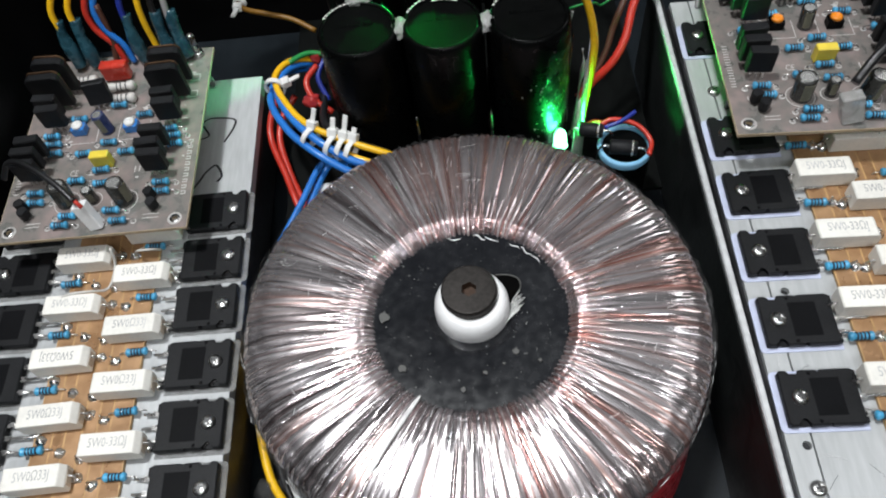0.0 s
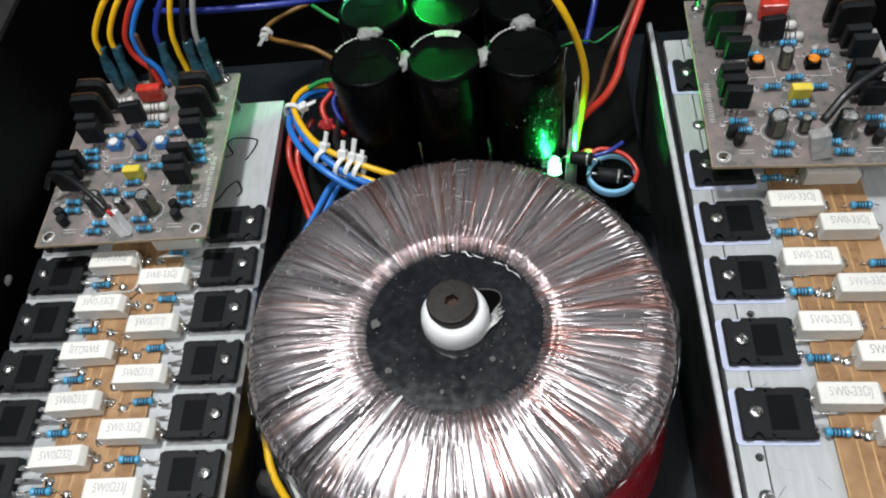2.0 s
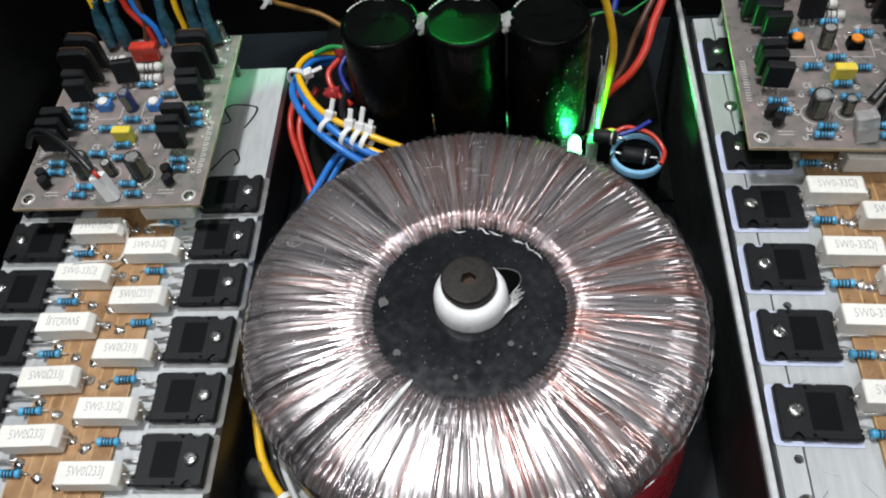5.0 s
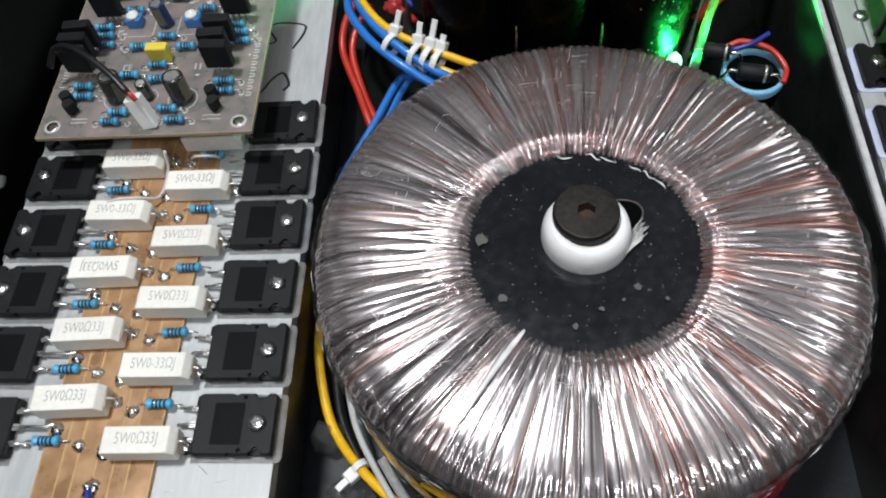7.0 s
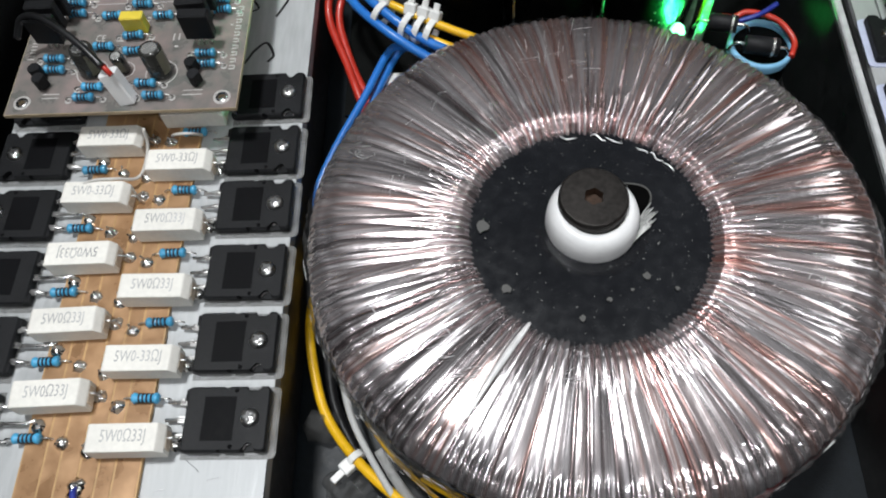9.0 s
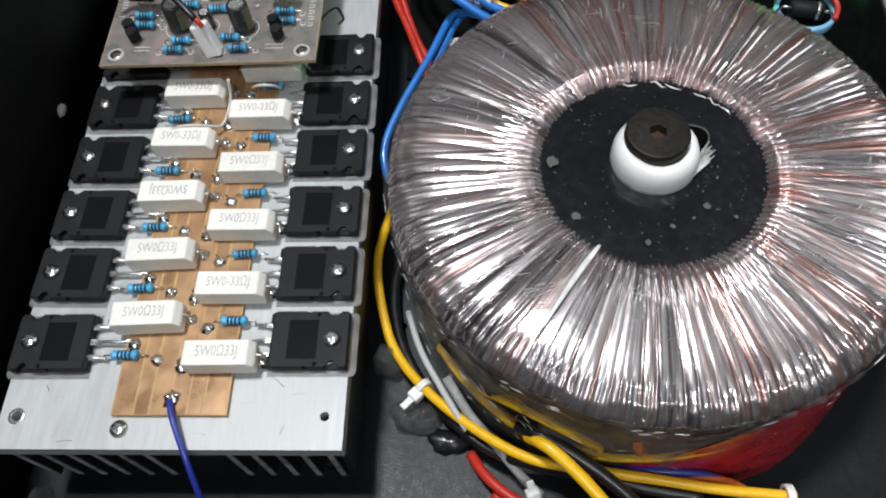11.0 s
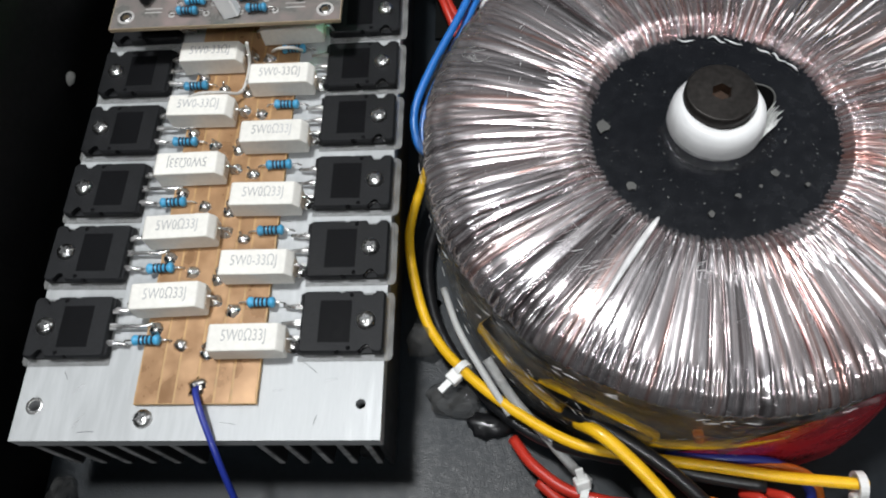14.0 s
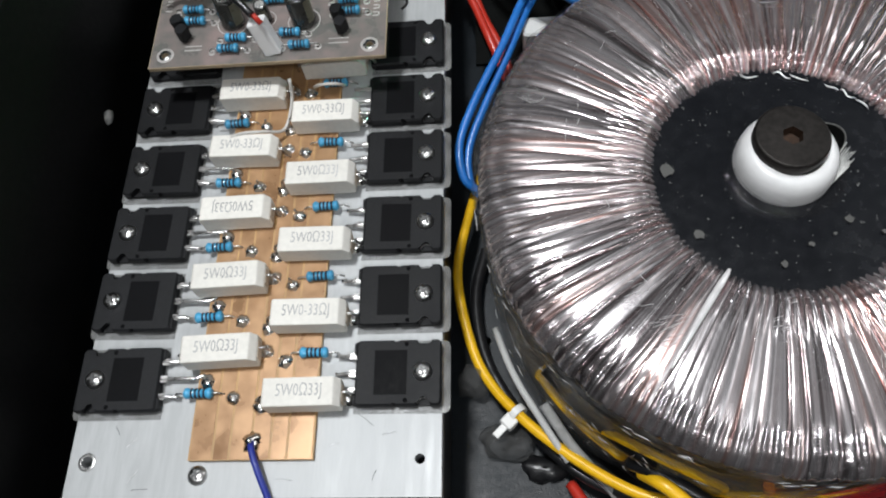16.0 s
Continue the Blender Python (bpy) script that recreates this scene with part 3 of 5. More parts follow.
    add_box(bm, (46, 76, 4.3), (100, 240, 8.4), 0.5)
    part("foot_rail", bm, rubber, e)
    return e


heat_sink_right()
# steel side plate that stands beside the second heat sink
e = thing("side_plate", (205.2, 100, 0), "glossy black side plate with a bare bright top edge", "side plate", rz=-1.2)
bm = bmesh.new()
add_box(bm, (-2.2, 0, 29.5), (2.6, 262, 58.8), 0.3)
part("panel", bm, panel_black, e, "glossy black lacquered panel")
bm = bmesh.new()
add_box(bm, (-1.9, 0, 60.3), (2.6, 262, 2.6), 0.5)
part("top_edge", bm, worn_edge, e, "bare aluminium top edge")
bm = bmesh.new()
add_box(bm, (1.2, 0, 55.0), (3.4, 262, 1.2), 0.2)
part("gap_strip", bm, fin_black, e)


def at_right(u, v, z):
    """A place on the second heat sink: across, along from the first screw, height."""
    a = radians(RZ)
    return (212.0 + u * math.cos(a) - v * math.sin(a), 11.4 + u * math.sin(a) + v * math.cos(a), z)


loose_screw(at_right(2.0, 145, 60.6), 30, "dull steel screw in the bare aluminium plate")
loose_screw(at_right(-0.6, -30, 60.6), 10, "dull steel screw in the bare aluminium plate")

# ---- power transistors ----
def transistor_body():
    """Flat plastic package, tab end at +x, leads at -x, screw at the origin."""
    bm = bmesh.new()
    def bite(x, r, k):
        return [(x - r * math.cos(math.pi * q / k), -10.0 + 1.4 * r * math.sin(math.pi * q / k)) for q in range(k + 1)]
    xs = [(-20.2, -9.4), (-19.0, -10.0)] + bite(-8.2, 0.9, 4) + bite(0.3, 2.2, 7) + [(4.6, -10.0), (5.6, -9.0)]
    outline = xs + [(x, -y) for x, y in reversed(xs)]
    add_prism(bm, outline, 1.5, 3.9, 0.5)
    add_prism(bm, [(-20.0, -9.5), (5.2, -9.5), (5.2, 9.5), (-20.0, 9.5)], 0.2, 1.55)
    for y in (-7.6, 7.6):
        add_box(bm, (-20.4, y, 1.9), (1.2, 3.6, 2.6), 0.2)
    return finish(bm, "body", epoxy)


def transistor_lead(dy, mode):
    bm = bmesh.new()
    if mode == 0:
        pts = [(-20.0, dy, 2.6), (-22.5, dy, 2.6), (-24.0, dy, 2.3), (-26.5, dy * 1.05, 2.0)]
    else:
        pts = [(-20.0, dy, 2.6), (-23.0, dy, 2.6), (-27, dy, 2.8), (-31, dy * 1.1, 2.5), (-34.0, dy - 1.2, 2.1)]
    add_tube(bm, pts, 0.62, 6, 4)
    add_box(bm, (-21.2, dy, 2.6), (2.4, 2.1, 0.7), 0.1)
    return finish(bm, "lead", tin)


def transistor_die():
    bm = bmesh.new()
    add_box(bm, (-9.6, 0, 3.9), (9.8, 13.6, 0.12), 0.05)
    return finish(bm, "marking_field", epoxy_mark)


def notch_rim():
    bm = bmesh.new()
    for s in (-1,):
        add_tube(bm, [(0.3 + 1.8 * math.cos(a), s * 9.0 + 1.7 * math.sin(a), 1.7) for a in [math.pi * k / 8 for k in range(9)]], 0.18, 5, 1)
    return finish(bm, "notch_rim", tin)


T_BODY, T_DIE, T_RIM = transistor_body(), transistor_die(), notch_rim()
T_LEADS = [transistor_lead(-5.45, 0), transistor_lead(0, 0), transistor_lead(5.45, 0), transistor_lead(0, 1)]


def dimple_mesh():
    bm = bmesh.new()
    for x, y in ((-5, -8.6), (-5, 8.6)):
        add_cyl(bm, (x, y, 3.0), (x, y, 3.93), 0.7, 10)
    return finish(bm, "dimple", epoxy_mark)


T_DIMPLE = dimple_mesh()


def transistor(at, rz, pad, long_lead, label, group, turn):
    e = thing("power_transistor", at, label, "transistor", group, rz=rz)
    put("body", T_BODY, e)
    put("marking_field", T_DIE, e)
    put("dimple", T_DIMPLE, e)
    put("notch_rim", T_RIM, e, label="bright metal rim in the side notch")
    s = put("screw", SCREW, e, (0, 0, 3.9), turn, "zinc-plated cross-head screw")
    put("recess", RECESS, s, rz=0)
    for k in (0, 2):
        put("lead", T_LEADS[k], e, label="tinned lead")
    put("lead", T_LEADS[3 if long_lead else 1], e, label="tinned lead")
    put("insulator", pad, e)
    return e


def pad_mesh(x0, x1, y0, y1, z, material):
    bm = bmesh.new()
    c = 1.8
    add_prism(bm, [(x0, y0), (x1 - c, y0), (x1 - 0.5, y0 + 0.5), (x1, y0 + c), (x1, y1 - c), (x1 - 0.5, y1 - 0.5), (x1 - c, y1), (x0, y1)], 0.0, z)
    return finish(bm, "insulator", material)


PAD_CLEAR = pad_mesh(-21, 8.0, -11.6, 10.8, 0.2, mica_clear)
PAD_CLEAR_R = pad_mesh(-21, 7.2, -10.8, 11.8, 0.2, mica_clear)
PAD_BLUE = pad_mesh(-21.5, 7.6, -10.9, 11.3, 0.5, mica)
for k in range(6):
    transistor((0.0, 25.0 * k + (0.2, 0.1, 0.2, 1.1, 0, 0)[k], 45.0), rnd.uniform(-0.6, 0.6), PAD_CLEAR, False,
               "black plastic power transistor screwed flat onto the aluminium plate", "power transistors", rnd.uniform(0, 90))
    transistor((-101.1 + 0.43 * k, 25.0 * k + (-0.3, 0.6, 0.0, -0.2, 0.2, 0)[k], 45.0), 180 + rnd.uniform(-0.8, 0.8), PAD_CLEAR_R, True,
               "black plastic power transistor screwed flat onto the aluminium plate", "power transistors", rnd.uniform(0, 90))
R_ROWS = (0.0, 29.5, 58.9, 87.5, 117.5, 177.0)
for v in R_ROWS:
    transistor(at_right(0.3, v, 60.6), 180 + RZ + rnd.uniform(-0.5, 0.5), PAD_BLUE, True,
               "black plastic power transistor on a pale lilac insulating pad", "power transistors", rnd.uniform(0, 90))

# ---- axial parts ----
def cement_mesh():
    """Ceramic trough with one open end, its upper corner there sloped."""
    bm = bmesh.new()
    side = [(-11.5, 0.2), (11.2, 0.2), (11.5, 5.6), (9.6, 8.3), (-11.0, 8.3), (-11.5, 7.8)]
    add_prism(bm, side, -4.3, 4.3, 0, Matrix.Rotation(math.pi / 2, 4, "X"))
    bmesh.ops.bevel(bm, geom=list(bm.edges), offset=0.55 * MM, segments=2, profile=0.6, affect="EDGES")
    return finish(bm, "cement_resistor", ceramic)


def potting_mesh():
    bm = bmesh.new()
    add_box(bm, (11.1, 0, 3.2), (0.9, 6.2, 4.2), 0.4)
    for v in bm.verts:
        v.co += Vector((0.4, 0.3, 0.3)) * MM * noise.noise(v.co * 900)
    return finish(bm, "potting", potting)


def cement_leads():
    bm = bmesh.new()
    add_tube(bm, [(11.3, 0.4, 4.4), (13.0, 0.4, 4.2), (14.3, 0.2, 2.0), (14.4, 0.1, 0.1)], 0.45, 6, 4)
    return finish(bm, "lead", tin)


def film_mesh(length, r):
    bm = bmesh.new()
    h = length / 2
    m = Matrix.Rotation(math.pi / 2, 4, "Y")
    add_lathe(bm, [(0, -h), (r * 0.75, -h + 0.1), (r * 1.08, -h + 0.6), (r * 1.08, -h + 1.3), (r * 0.86, -h + 1.8), (r * 0.86, h - 1.8), (r * 1.08, h - 1.3), (r * 1.08, h - 0.6), (r * 0.75, h - 0.1), (0, h)], seg=12, m=m)
    return finish(bm, "resistor", blue_body)


def band_mesh(length, r, places):
    bm = bmesh.new()
    m = Matrix.Rotation(math.pi / 2, 4, "Y")
    for x in places:
        add_lathe(bm, [(r * 0.8, x * length - 0.28), (r * 1.0, x * length - 0.28), (r * 1.0, x * length + 0.28), (r * 0.8, x * length + 0.28)], seg=12, m=m)
    return finish(bm, "band", band_black)


def wire_lead(length):
    bm = bmesh.new()
    h = length / 2
    add_tube(bm, [(h + 3.2, 0, -1.4), (h + 2.2, 0, -0.2), (h - 0.3, 0, 0)], 0.3, 5, 3)
    return finish(bm, "lead", tin)


CEMENT, CEMENT_LEAD, POTTING = cement_mesh(), cement_leads(), potting_mesh()
FILM, FILM_BAND, FILM_LEAD = film_mesh(8.8, 1.6), band_mesh(8.8, 1.6, (-0.2, -0.06, 0.08, 0.24)), wire_lead(8.8)
MARK_A = text_mesh("5W0\u03a933J", 3.5, print_grey)
MARK_B = text_mesh("5W0-33\u03a9J", 3.5, print_grey)


def blob_mesh(seed, r=2.1, h=1.7, material=None):
    g = random.Random(seed)
    bm = bmesh.new()
    prof = [(r * 1.15, 0), (r, h * 0.25), (r * 0.8, h * 0.65), (r * 0.4, h * 0.95), (0, h)]
    add_lathe(bm, prof, seg=12)
    for v in bm.verts:
        k = 1 + 0.22 * noise.noise(v.co * 700 + Vector((seed, 0, 0)))
        v.co.x *= k * g.uniform(0.97, 1.03)
        v.co.y *= k
    lean = g.uniform(-1.2, 1.2)
    add_tube(bm, [(0, 0, h * 0.5), (lean * 0.4, 0.2, h + 0.8), (lean, 0.5, h + g.uniform(1.2, 2.2))], 0.42, 6, 3)
    return finish(bm, "solder_joint", material or solder)


BLOBS = [blob_mesh(s) for s in range(4)]


def output_board(origin, rz, strip, cement, film, blobs, length, label):
    """A copper-clad strip with its row of resistors. All places are from its origin."""
    e = thing("output_board", origin, label, "circuit board", "output boards", rz=rz)
    x0, x1, y0, y1 = strip
    bm = bmesh.new()
    add_plate(bm, [(x0, y0), (x1, y0), (x1, y1), (x0, y1)], 0.4, 1.9)
    part("board", bm, pcb_tan, e)
    # separate copper tracks with bare gaps between them
    cuts = [x0 + 0.15, x0 + 7.2, x0 + 12.2, x0 + 18.6, x0 + 24.4, x0 + 29.5, x1 - 0.15]
    for a, b in zip(cuts, cuts[1:]):
        bm = bmesh.new()
        add_box(bm, ((a + b) / 2, (y0 + y1) / 2, 1.95), (b - a - 0.75, y1 - y0 - 0.4, 0.12))
        part("copper_track", bm, pcb_copper, e)
    for n, (x, y, tilt, kind) in enumerate(cement):
        r = put("cement_resistor", CEMENT, e, (x, y, 2.1), tilt, "white cement resistor with grey printed value")
        put("marking", MARK_A if kind in "AU" else MARK_B, r, (-0.4, 0.3, 8.32), 180 if kind == "U" else 0, "grey printed value")
        put("potting", POTTING, r, label="stained cement filling at the open end")
        put("lead", CEMENT_LEAD, r)
        put("lead", CEMENT_LEAD, r, rz=180)
    for x, y, tilt in film:
        r = put("resistor", FILM, e, (x, y, 3.4), tilt, "blue resistor with dark bands")
        put("band", FILM_BAND, r)
        put("lead", FILM_LEAD, r)
        put("lead", FILM_LEAD, r, rz=180)
    for n, (x, y) in enumerate(blobs):
        put("solder_joint", BLOBS[n % 4], e, (x, y, 1.9), 40 * n, "shiny solder blob")
    return e


CL = [(-34.8, -6.8 + 24.6 * k, rnd.uniform(-1.5, 1.5), "ABAABB"[k]) for k in range(5)] + [(-33.5, 115.5, 1, "B")]
CL += [(-61.3 - (0, 0.2, 0.9, 0.9, 0.4)[k], 7.1 + 23.9 * k, (2, 2, 1, -1, 0)[k], "AAUBB"[k]) for k in range(5)]
FL = [(-33.4, 7.0 + 25.3 * k, rnd.uniform(-3, 3)) for k in range(5)] + [(-68.0, -5.0 + 24.4 * k, rnd.uniform(-3, 3)) for k in range(5)]
BL = [(-66, -1.0 + 24.4 * k) for k in range(5)] + [(-48.6, 8.2 + 24.4 * k) for k in range(5)] + [(-42.5, 4.9 + 25 * k) for k in range(5)]
BL += [(-57.5, -6.2 + 24.4 * k) for k in range(5)] + [(-48.8, -9 + 24.6 * k) for k in range(5)] + [(-50.2, -19.8), (-22.5, -7), (-22.5, 18), (-22.5, 43), (-22.5, 68), (-22.5, 92)]
output_board((0, 0, 45), 0, (-69.0, -31.6, -24.6, 142.0), CL, FL, BL, 166, "copper-clad output strip with rows of white cement resistors")
CR = [(33.2, 4.6 + 29.3 * k, -1, "B") for k in range(5)] + [(51.5, -8.4 + 29.4 * k, -1, "B") for k in range(6)]
FR = [(27.5, -7.6 + 29.2 * k, rnd.uniform(-3, 3)) for k in range(5)] + [(61.0, 5.0 + 29.2 * k, 0) for k in range(5)]
BR = [(34.5, -7.4 + 29.2 * k) for k in range(5)] + [(38.0, -8.6 + 29.2 * k) for k in range(5)] + [(47.0, 6.0 + 29.2 * k) for k in range(5)] + [(33.5, -33), (19.5, 5), (19.5, 34), (19.5, 63), (19.5, 92)]
output_board((212.0, 11.4, 60.6), RZ, (26.4, 65.0, -37.0, 150.0), CR, FR, BR, 190, "copper-clad output strip with rows of white cement resistors")

# ---- driver boards ----
def package_mesh(w, h, d, name="transistor"):
    bm = bmesh.new()
    add_box(bm, (0, 0, h / 2), (w, d, h), 0.5)
    return finish(bm, name, epoxy)


def big_package():
    bm = bmesh.new()
    w, h = 7.9, 18.2
    add_prism(bm, [(-w, 0), (w, 0), (w, h - 2.6), (w - 0.9, h - 0.9), (w - 2.6, h), (-w + 2.6, h), (-w + 0.9, h - 0.9), (-w, h - 2.6)], -2.0, 1.4, 0.4, Matrix.Rotation(math.pi / 2, 4, "X"))
    return finish(bm, "transistor", epoxy)


def big_tab():
    bm = bmesh.new()
    w, h = 7.6, 18.8
    add_prism(bm, [(-w, 1), (w, 1), (w, h - 2.4), (w - 0.9, h - 0.8), (w - 2.4, h), (-w + 2.4, h), (-w + 0.9, h - 0.8), (-w, h - 2.4)], -2.9, -2.0, 0.0, Matrix.Rotation(math.pi / 2, 4, "X"))
    return finish(bm, "tab", epoxy_brown)


def legs_mesh(w):
    bm = bmesh.new()
    for x in (0,):
        add_box(bm, (x, 0, -2.2), (0.9, 0.6, 4.6))
    return finish(bm, "leg", tin)


def elcap_mesh(r, h, material):
    bm = bmesh.new()
    add_lathe(bm, [(0, 0), (r * 0.96, 0), (r, 0.4), (r, 1.0), (r * 0.95, 1.4), (r * 0.95, h - 0.7), (r * 0.86, h), (r * 0.62, h - 0.05)], seg=20)
    return finish(bm, "capacitor", material)


def eltop_mesh(r, h):
    bm = bmesh.new()
    add_lathe(bm, [(r * 0.66, h + 0.02), (0, h + 0.04)], seg=20)
    add_box(bm, (0, 0, h), (r * 1.2, 0.25, 0.14))
    add_box(bm, (0, 0, h), (0.25, r * 1.2, 0.14))
    return finish(bm, "can_top", cap_alu)


def to92_mesh():
    bm = bmesh.new()
    pts = [(2.3 * math.cos(a), 2.3 * math.sin(a)) for a in [math.pi * (-0.25 + 1.5 * k / 10) - math.pi / 4 + math.pi / 2 for k in range(11)]]
    add_prism(bm, pts, 0, 4.6, 0.2)
    return finish(bm, "transistor", epoxy)


SMALL, SMALL_BAND, SMALL_LEAD = film_mesh(7.4, 1.5), band_mesh(7.4, 1.5, (-0.2, -0.03, 0.12, 0.3)), wire_lead(7.4)
BIG, BIG_TAB, BIG_LEG = big_package(), big_tab(), legs_mesh(5.4)
MID, MID_LEG = package_mesh(10.6, 11.5, 4.2), legs_mesh(2.5)
TO92 = to92_mesh()


def pale_resistor():
    bm = bmesh.new()
    m = Matrix.Rotation(math.pi / 2, 4, "Y")
    add_lathe(bm, [(0, -6.5), (1.5, -6.4), (2.3, -5.6), (2.3, -3.6), (1.9, -3), (1.9, 3), (2.3, 3.6), (2.3, 5.6), (1.5, 6.4), (0, 6.5)], seg=14, m=m)
    return finish(bm, "resistor", white_res)


PALE, PALE_BAND = pale_resistor(), band_mesh(13, 2.0, (-0.12, 0.02, 0.2))


def ring_mesh(r0, r1, material):
    bm = bmesh.new()
    add_lathe(bm, [(r0, 0), (r1, 0), (r1, 0.06), (r0, 0.06)], seg=20)
    return finish(bm, "pad_ring", material)


HOLE_RING = ring_mesh(1.7, 3.1, silk)
HOLE_METAL = ring_mesh(1.25, 2.2, tin)


def trimmer(parent, at, body, dial):
    bm = bmesh.new()
    add_box(bm, (0, 0, 2.2), (6.4, 5.0, 4.4), 0.4)
    t = part("trimmer", bm, body, parent, "small adjustable trimmer")
    t.matrix_basis = pose(at[0] * MM, at[1] * MM, at[2] * MM)
    bm = bmesh.new()
    add_lathe(bm, [(0, 4.3), (2.5, 4.3), (2.5, 5.3), (1.9, 5.8), (1.0, 5.8), (0.9, 5.1), (0, 5.1)], (0, 0, 0), 16)
    part("dial", bm, dial, t)


def driver_board(at, rz, orange):
    e = thing("driver_board", at, "grey lacquered driver board crowded with small electronic parts on metal posts", "circuit board", "driver boards", rz=rz)
    W, D = 82.4, 106.5
    K = 0.965  # spacing along the board
    bm = bmesh.new()
    add_plate(bm, [(0, 0), (W, 0), (W, D), (0, D)], -1.6, -0.12, [(5.3, 5.3, 1.3), (76.8, 5.0, 1.3)])
    part("board", bm, pcb_edge, e, "tan laminate edge")
    bm = bmesh.new()
    add_plate(bm, [(0.25, 0.25), (W - 0.25, 0.25), (W - 0.25, D - 0.25), (0.25, D - 0.25)], -0.12, 0.0, [(5.3, 5.3, 1.3), (76.8, 5.0, 1.3)])
    part("lacquer", bm, pcb_grey, e, "grey-brown lacquered surface with printed outlines")
    for x, y in ((5.3, 5.3), (76.8, 5.0)):
        put("pad_ring", HOLE_RING, e, (x, y, 0.0))
        put("pad_ring", HOLE_METAL, e, (x, y, 0.03))
    for x, y, h in ((5.3, 99.5, 10), (75.5, 102.0, 13)):
        bm = bmesh.new()
        add_lathe(bm, [(0, -22.0), (1.6, -22.0), (1.6, h - 0.8), (1.1, h), (0, h)], (x, y, 0), 10)
        add_lathe(bm, [(0, 0.05), (3.0, 0.05), (3.0, 2.2), (0, 2.2)], (x, y, 0), 6)
        part("post", bm, tin, e, "threaded metal post with nut")
    for x, y in ((7.0, 34.0), (60.0, 40.0)):
        bm = bmesh.new()
        add_lathe(bm, [(0, -22.0), (1.3, -22.0), (1.3, -1.65), (0, -1.65)], (x, y, 0), 8)
        part("post", bm, fin_black, e, "thin dark spacer post")
    # tall power devices in two rows
    for x, y, lean in ((13.6, 84.6, -3), (13.4, 74.6, 0), (67.8, 84.0, 0), (68.2, 73.6, 2)):
        t = put("transistor", BIG, e, (x, y, 2.6), lean, "tall black transistor with brown metal tab")
        put("tab", BIG_TAB, t)
        for s in (-5.4, 0, 5.4):
            put("leg", BIG_LEG, t, (s, 0, 0))
    for x, y, lean in ((13.8, 67.0, -4), (16.6, 60.4, 0), (68.0, 65.0, 2), (69.6, 58.6, 0), (11.6, 43.2, 3), (11.4, 36.6, 0), (12.6, 30.0, -4), (66.2, 43.4, 0), (65.6, 36.0, 3), (67.6, 29.6, -2)):
        t = put("transistor", MID, e, (x, y, 4.4), lean, "square black transistor standing on its legs")
        for s in (-2.5, 0, 2.5):
            put("leg", MID_LEG, t, (s, 0, 0))
    t = put("transistor", MID, e, (34.6, 73.0, 3.2), 8, "black transistor bent askew", rx=-12)
    for s in (-2.5, 0, 2.5):
        put("leg", MID_LEG, t, (s, 0, 0))
    for x, y in ((8.2, 18.3), (10.6, 13.2), (64.2, 18.5), (66.0, 12.5)):
        put("transistor", TO92, e, (x + 1.5, y * 0.9, 1.2), rnd.uniform(-30, 30), "small black transistor", rx=rnd.uniform(-8, 8))
    # resistors
    spots = [(13.0, 57.9), (14.7, 52.9), (16.0, 47.2), (67.6, 56.2), (69.7, 51.9), (71.0, 46.6), (40.5, 51.1), (30.1, 45.5), (49.4, 44.7),
             (39.9, 34.9), (41.4, 27.1), (29.7, 29.8), (68.0, 24.7), (68.7, 19.5), (48.4, 11.3), (52.1, 5.5), (27.4, 5.6), (12.7, 24.5),
             (13.9, 19.2), (54.5, 66.8), (41.4, 74.4), (29.6, 10.3), (24.0, 67.5)]
    for x, y in spots:
        r = put("resistor", SMALL, e, (x + 0.8, y * K, 1.9), rnd.uniform(-3, 3), "tiny blue banded resistor")
        put("band", SMALL_BAND, r)
        put("lead", SMALL_LEAD, r)
        put("lead", SMALL_LEAD, r, rz=180)
        for s in (-1, 1):
            put("pad_ring", PADS, e, (x + 0.8 + s * 6.2, y * K, 0.0))
    for x, y in ((40.8, 86.0), (42.6, 78.2), (21.8, 92.5)):
        r = put("resistor", PALE, e, (x + 0.6, y * K, 2.4), rnd.uniform(-3, 3), "pale grey power resistor")
        put("band", PALE_BAND, r)
    # box capacitors
    bm = bmesh.new()
    add_box(bm, (41.2, 37.8, 4.0), (8.4, 4.2, 7.6), 0.4)
    part("capacitor", bm, yellow_box, e, "yellow box film capacitor")
    bm = bmesh.new()
    add_box(bm, (38.4, 91.4, 5.0), (13.0, 5.4, 9.5), 1.6, seg=3)
    part("capacitor", bm, red_box, e, "glossy red dipped film capacitor")
    big, mid = (4.3, 11.5), (2.5, 8.0)
    for x, y, (r, h), m in ((28.0, 19.0, big, cap_grey), (39.6, 19.5, mid, cap_grey), (53.4, 17.5, big, cap_grey), (38.8, 60.0, (3.2, 10.5), cap_grey if orange else cap_navy)):
        c = part("capacitor", elcap_mesh(r, h, m), m, e, "small upright electrolytic capacitor")
        c.matrix_basis = pose(x * MM, y * K * MM, 0.2 * MM, rnd.uniform(-6, 6), rnd.uniform(-6, 6), rnd.uniform(0, 90))
        part("can_top", eltop_mesh(r, h), cap_alu, c)
        bm = bmesh.new()
        for k in range(5):
            a = radians(-130 + 11 * k)
            add_box(bm, (0, 0, 0), (r * 0.2, 0.1, h - 2.6), m=Matrix.Translation(Vector((r * 0.955 * math.cos(a), r * 0.955 * math.sin(a), h / 2 + 0.3)) * MM) @ Matrix.Rotation(a + math.pi / 2, 4, "Z"))
        part("stripe", bm, sleeve_stripe, c, "pale polarity stripe")
